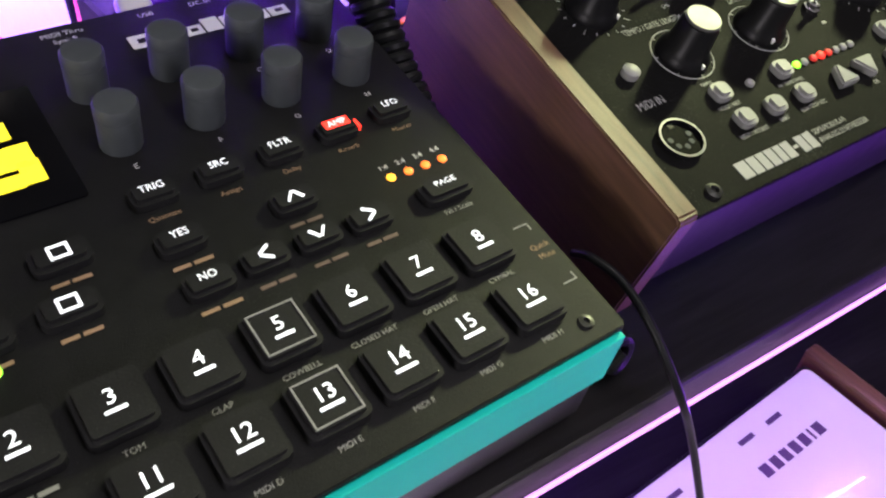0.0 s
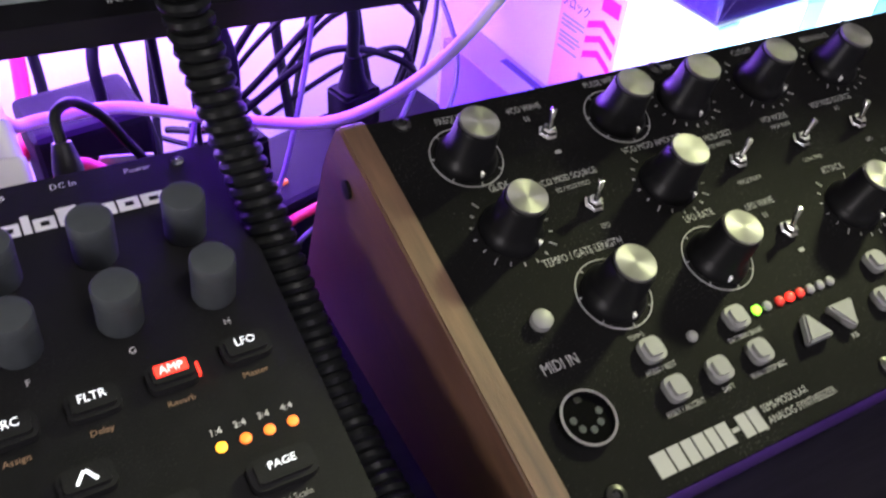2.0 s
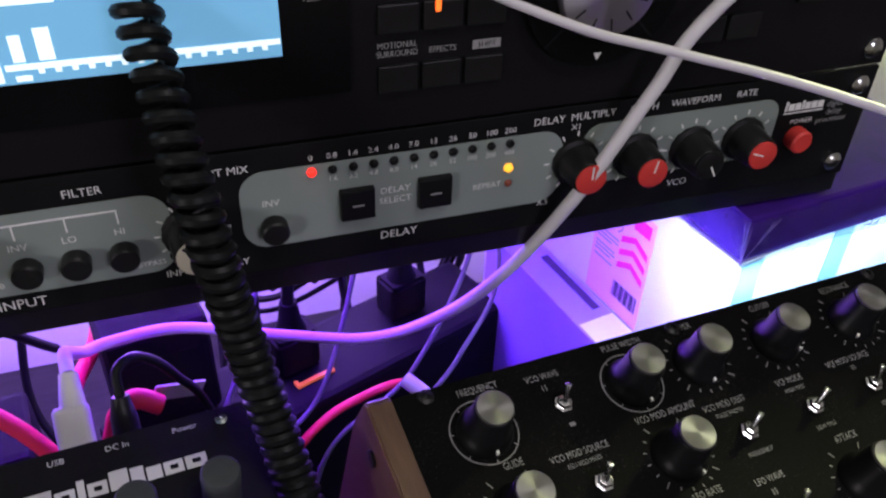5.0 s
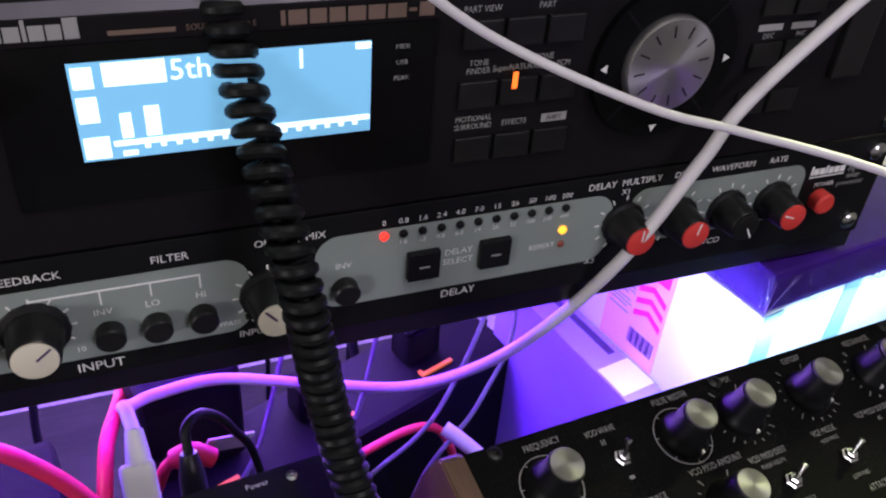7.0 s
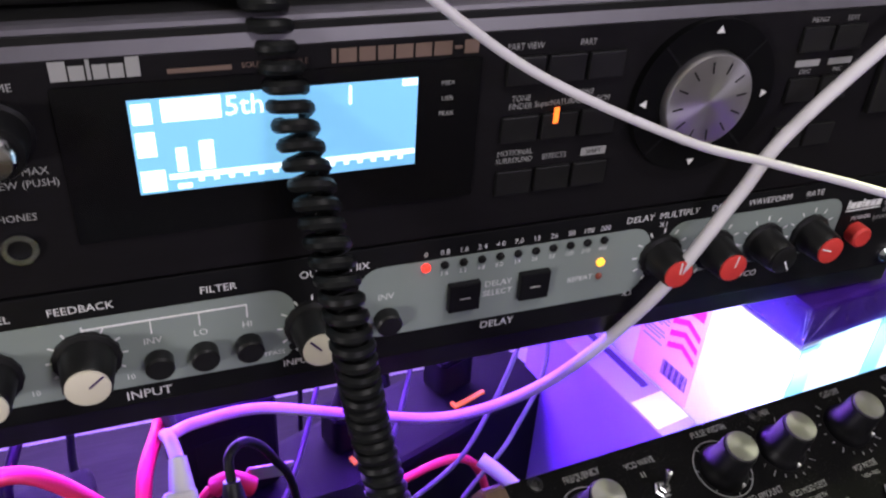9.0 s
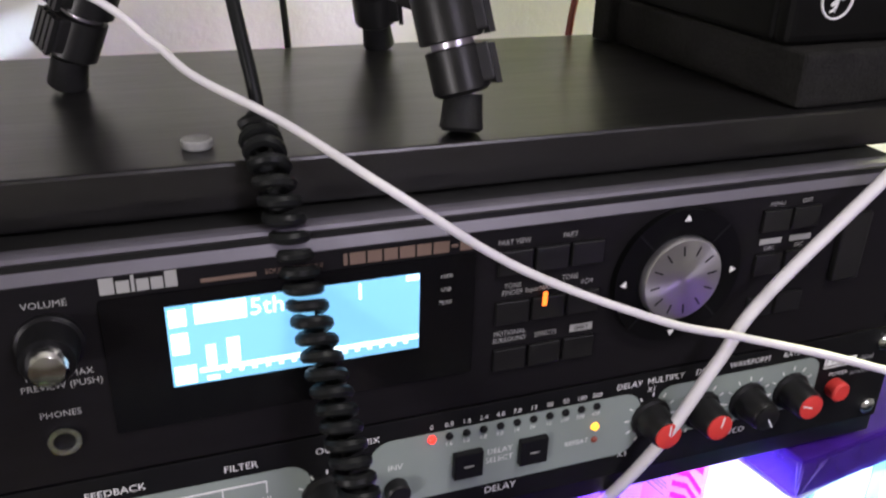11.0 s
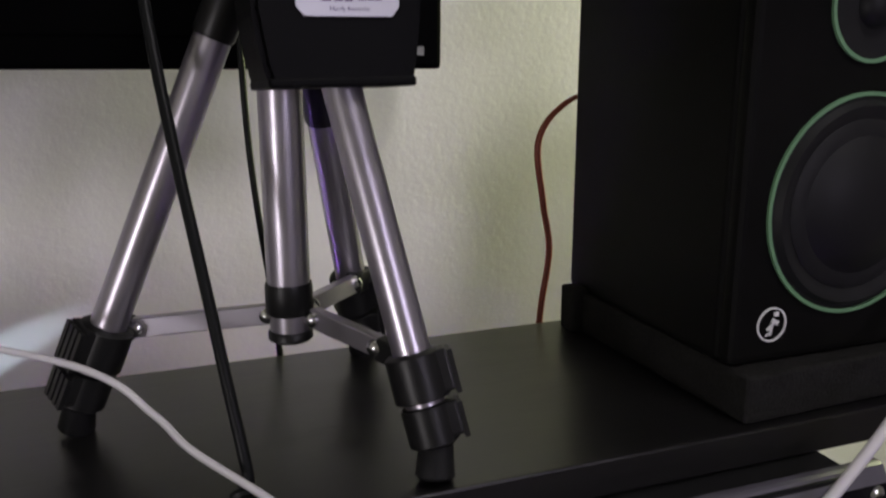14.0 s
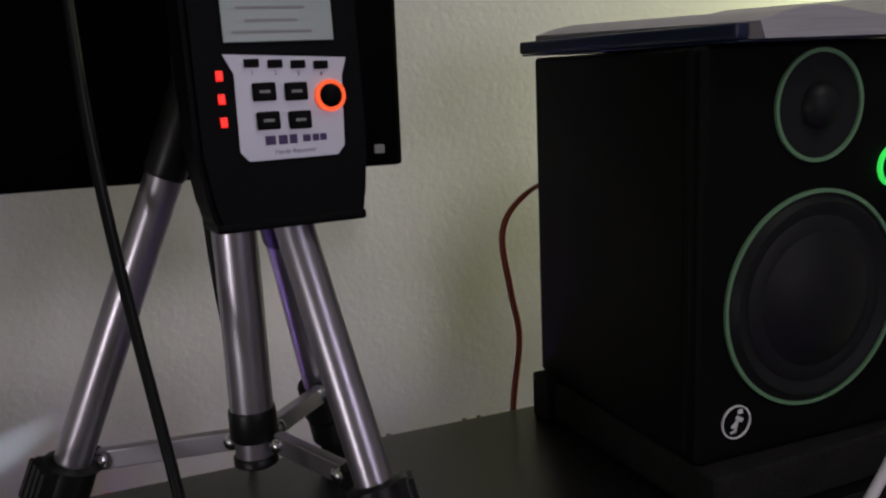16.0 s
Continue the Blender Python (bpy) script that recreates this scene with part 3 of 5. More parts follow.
btn = part("button", key_mesh(0.0070, 0.0070, 0.0032), M_BTN, syn, "worn grey square button", True)
for i, (x, y, s) in enumerate([(0.0312, 0.0294, "HOLD / REST"), (0.0312, 0.0175, "RESET / ACCENT"), (0.0463, 0.0177, "SHIFT"), (0.0615, 0.0179, "RUN / STOP REC"), (0.0617, 0.0291, "PATTERN BANK")]):
    k = btn if i == 0 else again(btn, syn, pose(0, 0, 0))
    k.matrix_basis = pose(x, y, 0)
    words(s, 0.0022, M_PRINTG, syn, x, y - 0.0054, squash=0.8)
words("TEMPO", 0.002, M_PRINTG, syn, 0.030, 0.0346, squash=0.8)
for i in range(8):
    again(btn, syn, pose(0.1135 + 0.0150 * i, 0.0178, 0))
for i in (0, 1, 3, 4, 5):
    again(btn, syn, pose(0.1210 + 0.0150 * i, 0.0292, 0))
tri = part("arrow_button", prism([(-0.0052, -0.0038), (0.0052, -0.0038), (0.0007, 0.0046), (-0.0007, 0.0046)], 0, 0.0034, 0.0007), M_BTN, syn, "grey triangular button")
tri.matrix_basis = pose(0.0816, 0.0176, 0)
again(tri, syn, pose(0.0956, 0.0178, 0, 0, 0, 180))
words("KB", 0.0022, M_PRINTG, syn, 0.0956, 0.0115)
for i in range(8):
    x = 0.0702 + 0.0042 * i + (0.0 if i < 2 else 0.001)
    m = {0: M_GREENL, 3: M_RED, 4: M_REDGLOW, 2: M_REDGLOW}.get(i, M_PRINTG)
    part("step_lamp", lathe([(0.0015, 0), (0.0014, 0.0008), (0.0007, 0.0013)], 16, x, 0.0291, 0), m, syn, {0: "glowing green lamp", 3: "glowing red lamp"}.get(i, ""), True)
part("round_button", lathe([(0.003, 0), (0.003, 0.0022), (0.0022, 0.0028)], 20, 0.0065, 0.0477, 0), M_BTN, syn, "", True)
part("tempo_lamp", lathe([(0.0017, 0), (0.0015, 0.001), (0.0008, 0.0014)], 16, 0.0457, 0.0290, 0), M_BTN, syn, "", True)
words("MIDI IN", 0.0046, M_PRINTG, syn, 0.0052, 0.0350, squash=0.75)
jack = part("midi_socket", annulus(0.0069, 0.0076, 0.0, 0.0020, 40), M_CHROME, syn, "round five-pin socket with a nickel rim", True)
jack.matrix_basis = pose(0.0036, 0.0193, 0)
part("socket_face", lathe([(0.0068, 0.0003), (0.0068, 0.0010)], 32), M_TV, jack)
for a in (-90, -45, 0, 45, 90):
    part("pin_hole", lathe([(0.0010, 0), (0.0010, 0.0012)], 12, 0.0039 * math.sin(radians(a)), -0.0039 * math.cos(radians(a)) + 0.0008, 0), M_KNOBG, jack)
part("key_notch", box(-0.0010, 0.0010, 0.0045, 0.0060, 0.0009, 0.0012), M_GLOSS, jack)
for x, y in ((0, 0), (0, 0.1215), (0.0980, 0.0), (0.098, 0.1215), (0.1960, 0.1215), (0.28, 0.1215), (0.28, 0)):
    s = part("screw", lathe([(0.0028, 0), (0.0027, 0.0008), (0.0014, 0.0013), (0.0010, 0.0004)], 18, x, y, 0), M_PLAST, syn, "", True)
# model mark as plain blocks
cursor = 0.0136
for w in (0.0048, 0.0038, 0.0034, 0.0036, 0.0030, 0.0036, 0.0022, 0.0034, 0.0036):
    h = 0.0062 if w != 0.0022 else 0.0012
    bar(w, h, M_PRINTG, syn, cursor + w / 2, 0.0020, name="mark_block")
    cursor += w + 0.0006
part("divider", box(0.0492, 0.0495, -0.0015, 0.0055, 0, 0.0002), M_PRINTG, syn)
words("SEMI-MODULAR", 0.0030, M_PRINTG, syn, 0.0512, 0.0038, align="LEFT", squash=0.8)
words("ANALOG SYNTHESIZER", 0.0030, M_PRINTG, syn, 0.0512, 0.0004, align="LEFT", squash=0.8)

# ---------------- equipment rack ----------------
rack = thing("equipment_rack", pose(0, 0, 0), "black wood-grain rack cabinet holding two rack units", "rack")
part("bottom_board", box(-0.075, 0.4385, 0.3475, 0.53, 0.2112, 0.2216, 0.0006), M_SHELF, rack)
part("back_board", box(-0.075, 0.4385, 0.520, 0.53, 0.2220, 0.3495), M_SHELF, rack)
part("side_board", box(-0.075, -0.058, 0.3475, 0.5195, -0.05, 0.3495), M_SHELF, rack)
part("side_board", box(0.4250, 0.4385, 0.49, 0.5195, 0.2220, 0.3495), M_SHELF, rack)

shelf = thing("shelf_board", pose(0, 0, 0), "long black wood-grain shelf board above the rack", "shelf")
part("board", box(-0.5, 0.85, 0.3690, 0.5385, 0.3500, 0.3670, 0.0012), M_SHELF, shelf)
sb = part("shelf_support", box(0.80, 0.818, 0.38, 0.53, -0.05, 0.3495), M_SHELF, shelf)
again(sb, shelf, pose(-1.28, 0, 0))

ROT = pose(0, 0.345, 0, 90, 0, 0)


mod = thing("sound_module", ROT, "dark grey rack sound module with a lit blue display", "sound module")
part("chassis", box(-0.03, 0.42, 0.2735, 0.3490, -0.16, -0.0022), M_PLAST, mod)
part("faceplate", box(-0.0455, 0.4370, 0.2722, 0.3432, -0.002, 0.0, 0.0005), M_INTEG, mod)
bm = prism([(0.3434, -0.002), (0.3434, 0.0), (0.3502, -0.0044), (0.3508, -0.0062), (0.3508, -0.0095)], -0.0455, 0.4370)
bmesh.ops.transform(bm, verts=bm.verts[:], matrix=Matrix(((0, 0, 1, 0), (1, 0, 0, 0), (0, 1, 0, 0), (0, 0, 0, 1))))
bmesh.ops.recalc_face_normals(bm, faces=bm.faces[:])
part("top_bevel", bm, M_BEVEL, mod, "light grey bevelled top edge")
part("display_window", prism(round_rect(0.1050, 0.2262, 0.2880, 0.3360, 0.0008), 0.0002, 0.0010), M_GLASS, mod, "glossy black display window")
lcd = part("display", box(0.1235, 0.2058, 0.3022, 0.3312, 0.0010, 0.0014), M_LCDB, mod, "glowing blue liquid crystal display")
for x0, x1, y0, y1 in ((0.1243, 0.1295, 0.3240, 0.3300), (0.1243, 0.1295, 0.3140, 0.3215), (0.1243, 0.1310, 0.3030, 0.3095), (0.1320, 0.1480, 0.3242, 0.3308), (0.1345, 0.1375, 0.3085, 0.3160), (0.1410, 0.1450, 0.3085, 0.3175), (0.132, 0.2055, 0.3062, 0.3078), (0.1340, 0.1380, 0.3030, 0.3045), (0.2010, 0.2055, 0.3290, 0.3310)):
    part("display_segment", box(x0, x1, y0, y1, 0.0014, 0.0016), M_LCDW, lcd)
for i in range(15):
    part("display_segment", box(0.1400 + i * 0.0043, 0.1415 + i * 0.0043, 0.3048, 0.3062, 0.0014, 0.0016), M_LCDW, lcd)
words("5th", 0.0085, M_LCDW, lcd, 0.1545, 0.3272, 0.0015)
words("1", 0.0085, M_LCDW, lcd, 0.1850, 0.3272, 0.0015)
vol = part("volume_knob", lathe([(0.0098, 0), (0.0098, 0.0015), (0.0086, 0.0022), (0.0080, 0.0110), (0.0076, 0.0118), (0.0050, 0.0120)], 40), M_GLOSS, mod, "glossy black volume knob", True)
vol.matrix_basis = pose(0.0903, 0.3240, 0)
part("cap", lathe([(0.0062, 0.0120), (0.0060, 0.0150), (0.0048, 0.0166), (0.0020, 0.0170)], 32), M_CHROME, vol, "shiny metal knob end", True)
words("VOLUME", 0.0032, M_PRINTG, mod, 0.0905, 0.3368)
words("MIN", 0.0032, M_PRINTG, mod, 0.0845, 0.3125)
words("MAX", 0.0032, M_PRINTG, mod, 0.0975, 0.3125)
words("PREVIEW (PUSH)", 0.0032, M_PRINTG, mod, 0.0915, 0.3088)
words("PHONES", 0.0032, M_PRINTG, mod, 0.0895, 0.2985)
pj = part("phones_socket", annulus(0.0033, 0.0050, 0, 0.0016, 32), M_CHROME, mod, "chrome headphone socket", True)
pj.matrix_basis = pose(0.0893, 0.2890, 0)
part("socket_hole", lathe([(0.0033, 0.0), (0.0033, 0.0003)], 24), M_GLOSS, pj)
cursor = 0.1060
for w, h in ((0.0042, 0.0054), (0.0038, 0.004), (0.0010, 0.0056), (0.0036, 0.004), (0.0036, 0.004), (0.0036, 0.0056)):
    bar(w, h, M_PRINTG, mod, cursor + w / 2, 0.3375 + h / 2, name="mark_block")
    cursor += w + 0.0005
bar(0.017, 0.0013, M_GOLD, mod, 0.1435, 0.3382, name="print_bar")
words("SOUND MODULE", 0.0024, M_GOLD, mod, 0.1640, 0.3384)
cursor = 0.1800
for w in (0.0013, 0.0052, 0.0048, 0.0046, 0.0052, 0.0050, 0.0056, 0.0024, 0.0046):
    bar(w, 0.0042 if w != 0.0024 else 0.001, M_GOLD, mod, cursor + w / 2, 0.3392, name="mark_block")
    cursor += w + 0.0008
pb = part("push_button", box(-0.0064, 0.0064, -0.0046, 0.0046, 0, 0.0016, 0.0005), M_PLAST, mod)
for r, z in enumerate((0.3312, 0.3112, 0.2915)):
    for c in range(3):
        k = pb if (r, c) == (0, 0) else again(pb, mod, pose(0, 0, 0))
        k.matrix_basis = pose(0.2412 + 0.0143 * c, z - 0.001, 0)
part("button_lamp", box(0.2527, 0.2545, 0.3115, 0.3172, 0.0016, 0.0022, 0.0004), M_ORANGE, mod, "orange lit button lamp")
for s, x, z in (("PART VIEW", 0.2408, 0.3378), ("PART", 0.2625, 0.3378), ("TONE", 0.2412, 0.3205), ("FINDER", 0.2412, 0.3178), ("TONE", 0.2640, 0.3208), ("SuperNATURAL", 0.2545, 0.3180), ("PCM", 0.2712, 0.3180), ("MOTIONAL", 0.2412, 0.3012), ("SURROUND", 0.2412, 0.2984), ("EFFECTS", 0.2560, 0.2984)):
    words(s, 0.0029, M_PRINTG, mod, x, z, squash=0.85)
bar(0.0095, 0.0030, M_PRINTG, mod, 0.2708, 0.2986)
words("SHIFT", 0.0024, M_LEXB, mod, 0.2708, 0.2986, 0.0003)
for s, z in (("MIDI", 0.3285), ("USB", 0.3235), ("PEAK", 0.3185)):
    words(s, 0.0022, M_PRINTG, mod, 0.2155, z, 0.0010)
dial = part("value_dial", annulus(0.0176, 0.0278, 0, 0.0030, 64), M_H4, mod, "large dial with a brushed silver disc", True)
dial.matrix_basis = pose(0.3095, 0.3155, 0)
m = mat("radial_brushed_disc", (0.40, 0.39, 0.42), 0.34, 0.9)
nt = m.node_tree
co, gr = nt.nodes.new("ShaderNodeTexCoord"), nt.nodes.new("ShaderNodeTangent")
gr.direction_type, gr.axis = "RADIAL", "Z"
nt.links.new(gr.outputs[0], nt.nodes["Principled BSDF"].inputs["Tangent"])
nt.nodes["Principled BSDF"].inputs["Anisotropic"].default_value = 0.85
part("disc", lathe([(0.0172, 0), (0.0172, 0.0052), (0.0166, 0.0060), (0.0160, 0.0061)], 64), m, dial, "brushed silver disc", True)
for a in range(0, 360, 30):
    part("disc_mark", box(-0.0003, 0.0003, 0.0105, 0.0145, 0.0061, 0.0063), M_PLAST, dial).matrix_basis = pose(0, 0, 0, 0, 0, a + 8)
for a in range(0, 360, 90):
    part("arrow_mark", prism([(-0.0015, 0.0232), (0.0015, 0.0232), (0, 0.0258)], 0.0030, 0.0032), M_PRINT, dial).matrix_basis = pose(0, 0, 0, 0, 0, a)
for a in range(45, 360, 90):
    part("ring_gap", box(-0.0004, 0.0004, 0.0178, 0.0277, 0.0029, 0.0031), M_GLOSS, dial).matrix_basis = pose(0, 0, 0, 0, 0, a)
for r, z in enumerate((0.3330, 0.3140, 0.2950)):
    for c in range(2):
        again(pb, mod, pose(0.3525 + 0.0145 * c, z, 0))
for s, x, z in (("MENU", 0.3525, 0.3396), ("EDIT", 0.3670, 0.3396), ("DEC", 0.3525, 0.3206), ("INC", 0.3670, 0.3206)):
    words(s, 0.0026, M_PRINTG, mod, x, z)
for x in (0.3525, 0.3670):
    bar(0.0105, 0.0024, M_PRINTG, mod, x, 0.3238)
part("power_switch", box(0.386, 0.400, 0.302, 0.332, 0, 0.003, 0.0008), M_PLAST, mod)

# delay unit
dl = thing("delay_unit", ROT, "black and grey-green rack delay unit with red-capped knobs", "delay unit")
part("chassis", box(-0.03, 0.42, 0.2228, 0.2695, -0.16, -0.0022), M_PLAST, dl)
part("faceplate", box(-0.0455, 0.4370, 0.2220, 0.2712, -0.002, 0.0, 0.0004), M_LEXB, dl)
part("grey_field", prism(round_rect(-0.035, 0.1660, 0.2302, 0.2605, 0.0085, 8), 0, 0.0003), M_LEX, dl)
part("grey_field", prism(round_rect(0.1880, 0.3030, 0.2328, 0.2628, 0.0085, 8), 0, 0.0003), M_LEX, dl)
part("grey_field", prism(round_rect(0.3110, 0.3945, 0.2375, 0.2628, 0.0070, 8), 0, 0.0003), M_LEX, dl)


def knob_small(cap, lbl):
    k = part("knob", lathe([(0.0092, 0), (0.0092, 0.0016), (0.0076, 0.0022), (0.0066, 0.0130), (0.0062, 0.0136)], 30, flutes=1, depth=0.0003), M_PLAST, dl, lbl, True)
    part("cap", lathe([(0.0058, 0.0136), (0.0058, 0.0144), (0.0050, 0.0147)], 30), cap, k, "", True)
    part("pointer", box(-0.0003, 0.0003, 0.0005, 0.0056, 0.0147, 0.0149), M_PRINT if cap is not M_CREAM else M_INK, k)
    return k


kr = knob_small(M_REDCAP, "ribbed black knob with a red cap")
kr.matrix_basis = pose(0.3085, 0.2490, 0, 0, 0, 0)
for x, t in ((0.3335, -10), (0.3805, 70)):
    k = again(kr, dl, pose(x, 0.2475, 0, 0, 0, t))
    for c in kr.children:
        again(c, k, c.matrix_basis.copy())
kb = knob_small(M_PLAST, "ribbed black knob")
kb.matrix_basis = pose(0.3575, 0.2470, 0, 0, 0, -150)
kw = knob_small(M_CREAM, "ribbed black knob with a cream cap")
kw.matrix_basis = pose(0.1000, 0.2455, 0, 0, 0, -50) @ Matrix.Diagonal((1.15, 1.15, 1.05, 1))
for x in (0.0715, 0.1720):
    k = again(kw, dl, pose(x, 0.2440, 0, 0, 0, 40) @ Matrix.Diagonal((1.1, 1.1, 1.05, 1)))
    for c in kw.children:
        again(c, k, c.matrix_basis.copy())
for kx, kz in ((0.1000, 0.2455), (0.3085, 0.2490), (0.3335, 0.2475), (0.3575, 0.2470), (0.3805, 0.2475), (0.1720, 0.2440)):
    for a in range(-150, 151, 30):
        part("dial_tick", box(-0.0003, 0.0003, 0.0102, 0.0122, 0.0003, 0.0005), M_PRINT, dl).matrix_basis = pose(kx, kz, 0, 0, 0, a)
rb = part("round_push_button", lathe([(0.0046, 0), (0.0046, 0.0050), (0.0040, 0.0056)], 28), M_PLAST, dl, "", True)
for i, (x, z) in enumerate(((0.1210, 0.2395), (0.1354, 0.2397), (0.1500, 0.2399), (0.1982, 0.2408))):
    k = rb if i == 0 else again(rb, dl, pose(0, 0, 0))
    k.matrix_basis = pose(x, z, 0)
db = part("delay_select_button", box(-0.0060, 0.0060, -0.0060, 0.0060, 0, 0.0030, 0.0006), M_GLOSS, dl, "square black button")
db.matrix_basis = pose(0.2268, 0.2458, 0)
part("button_mark", box(-0.002, 0.002, -0.0004, 0.0002, 0.0030, 0.0032), M_PRINTG, db)
k = again(db, dl, pose(0.2545, 0.2458, 0))
part("button_mark", box(-0.002, 0.002, -0.0004, 0.0002, 0.0030, 0.0032), M_PRINTG, k)
top = ["0", "0.8", "1.6", "2.4", "4.0", "7.0", "13", "26", "50", "100", "200"]
for i in range(11):
    x = 0.2120 + 0.0070 * i
    part("lamp", lathe([(0.0016, 0.0003), (0.0015, 0.0012), (0.0008, 0.0018)], 16, x, 0.2602, 0), M_RED if i == 0 else M_GLOSS, dl, "glowing red lamp" if i == 0 else "", True)
    words(top[i], 0.0030, M_PRINT, dl, x, 0.2652)
    if i:
        words(["", "1.6", "3.2", "4.8", "8.0", "14", "26", "52", "100", "200", "400"][i], 0.0026, M_PRINT, dl, x, 0.2565, 0.0003)
part("lamp", lathe([(0.0017, 0.0003), (0.0016, 0.0012), (0.0008, 0.0018)], 16, 0.2822, 0.2503, 0), M_YELLOW, dl, "glowing amber lamp", True)
part("lamp", lathe([(0.0014, 0.0003), (0.0013, 0.0010), (0.0008, 0.0014)], 16, 0.2826, 0.2437, 0), M_WIRE, dl, "", True)
part("bypass_lamp", lathe([(0.0014, 0.0003), (0.0013, 0.0010), (0.0008, 0.0014)], 16, 0.1648, 0.2358, 0), M_GLOSS, dl, "", True)
for s, x, z, sz in (("LEVEL", 0.0763, 0.2645, 0.0040), ("FEEDBACK", 0.1010, 0.2645, 0.0040), ("FILTER", 0.1420, 0.2645, 0.0040), ("OUTPUT MIX", 0.1800, 0.2645, 0.0040), ("INPUT", 0.1163, 0.2260, 0.0052), ("DELAY", 0.2418, 0.2293, 0.0046), ("INPUT", 0.1665, 0.2280, 0.0038), ("DELAY", 0.1830, 0.2280, 0.0038),
                    ("DELAY  MULTIPLY", 0.3065, 0.2668, 0.0040), ("DEPTH", 0.3340, 0.2668, 0.0038), ("WAVEFORM", 0.3555, 0.2668, 0.0038), ("RATE", 0.3775, 0.2668, 0.0038), ("VCO", 0.3552, 0.2312, 0.0042), ("X1", 0.3075, 0.2628, 0.0034), ("X.5", 0.2975, 0.2322, 0.0034), ("POWER", 0.4070, 0.2510, 0.0030)):
    words(s, sz, M_PRINT, dl, x, z)
for s, x, z, sz in (("DELAY", 0.2405, 0.2484, 0.0036), ("SELECT", 0.2405, 0.2442, 0.0036), ("REPEAT", 0.2745, 0.2439, 0.0032), ("INV", 0.1200, 0.2480, 0.0036), ("LO", 0.1350, 0.2482, 0.0036), ("HI", 0.1500, 0.2484, 0.0036), ("INV", 0.1978, 0.2503, 0.0036), ("BYPASS", 0.1575, 0.2340, 0.0028), ("10", 0.1115, 0.2345, 0.0030), ("10", 0.0830, 0.2345, 0.0030)):
    words(s, sz, M_PRINT, dl, x, z, 0.0003)
for x0, x1, z0, z1 in ((0.1000, 0.1505, 0.2562, 0.2568), (0.1198, 0.1203, 0.2510, 0.2562), (0.1348, 0.1353, 0.2512, 0.2562), (0.1500, 0.1505, 0.2514, 0.2562), (0.0998, 0.1003, 0.2545, 0.2562)):
    part("signal_line", box(x0, x1, z0, z1, 0.0003, 0.0005), M_PRINT, dl)
part("power_button", lathe([(0.0048, 0), (0.0048, 0.0050), (0.0040, 0.0058)], 28, 0.4060, 0.2440, 0), M_REDCAP, dl, "red power button", True)
cursor = 0.3975
for w, h in ((0.001, 0.0042), (0.0026, 0.003), (0.0026, 0.003), (0.001, 0.004), (0.0024, 0.003), (0.0026, 0.003), (0.0026, 0.003)):
    bar(w, h, M_PRINT, dl, cursor + w / 2, 0.2562 + h / 2, name="mark_block")
    cursor += w + 0.0005
bar(0.0182, 0.0005, M_PRINT, dl, 0.4065, 0.2552, name="mark_block")
for s, z in (("digital", 0.2570), ("delay", 0.2535), ("processor", 0.2500)):
    words(s, 0.0036, M_PRINTG, dl, 0.4215, z)
for x, z in ((0.4295, 0.2640), (0.4295, 0.2290)):
    part("rack_screw", lathe([(0.0042, 0), (0.0042, 0.0012), (0.003, 0.0024), (0.0012, 0.0026)], 20, x, z, 0), M_CHROME, dl, "", True)
for x, z in ((0.4295, 0.2795), (0.4295, 0.3390)):
    part("rack_screw", lathe([(0.0042, 0), (0.0042, 0.0012), (0.003, 0.0024), (0.0012, 0.0026)], 20, x, z, 0), M_CHROME, mod, "", True)

# ---------------- on the shelf: speaker, tripod, recorder ----------------
foam = thing("foam_pad", pose(0.440, 0.452, 0.367, 0, 0, 2.0), "charcoal foam isolation pad under the speaker", "foam pad")
part("block", box(-0.064, 0.074, -0.076, 0.078, 0.0, 0.0235, 0.003, 3), M_FOAM, foam)
part("rear_ridge", box(-0.070, -0.060, 0.062, 0.078, 0.0002, 0.027, 0.002), M_FOAM, foam)
spk = thing("speaker", pose(0.4410, 0.386, 0.3907), "black studio monitor speaker with pale green trim rings", "speaker")
part("cabinet", box(-0.063, 0.063, 0.010, 0.150, 0.0, 0.188, 0.003, 3), M_SPK, spk)
part("baffle", box(-0.0635, 0.0635, 0.0, 0.0098, 0.0, 0.1885, 0.004, 3), M_SPK, spk)
F = pose(0, 0, 0, 90, 0, 0)
for nm, z, r in (("woofer", 0.0715, 0.0520), ("tweeter", 0.1605, 0.0255)):
    rg = part(nm, annulus(r - 0.0022, r - 0.0004, -0.0005, 0.0014, 72), M_RING, spk, "pale green trim ring")
    rg.matrix_basis = F @ pose(0.0018 if nm == "woofer" else 0, z, 0)
    if nm == "woofer":
        part("surround", lathe([(r - 0.0022, 0.0002), (r - 0.004, 0.0005), (r - 0.0062, 0.0034), (r - 0.009, 0.0030), (r - 0.0120, 0.0012)], 64), M_CONE, rg, "", True)
        part("cone", lathe([(r - 0.0125, 0.0014), (r - 0.013, 0.0018), (r - 0.020, 0.0026)], 64), M_CONE, rg, "", True)
        part("dust_cap", lathe([(0.0320, 0.0026), (0.0290, 0.0042), (0.0240, 0.0068), (0.018, 0.0088), (0.010, 0.0104), (0.003, 0.0108)], 48), M_DOME, rg, "", True)
    else:
        part("waveguide", lathe([(r - 0.0022, 0.0002), (0.011, 0.0004)], 48), M_CONE, rg, "", True)
        part("dome", lathe([(0.0105, 0.0004), (0.0095, 0.0035), (0.006, 0.0060), (0.002, 0.0068)], 32), M_DOME, rg, "", True)
pw = part("power_knob", annulus(0.0085, 0.0100, 0, 0.0020, 40), M_GREENLIT, spk, "glowing green ring round the volume knob")
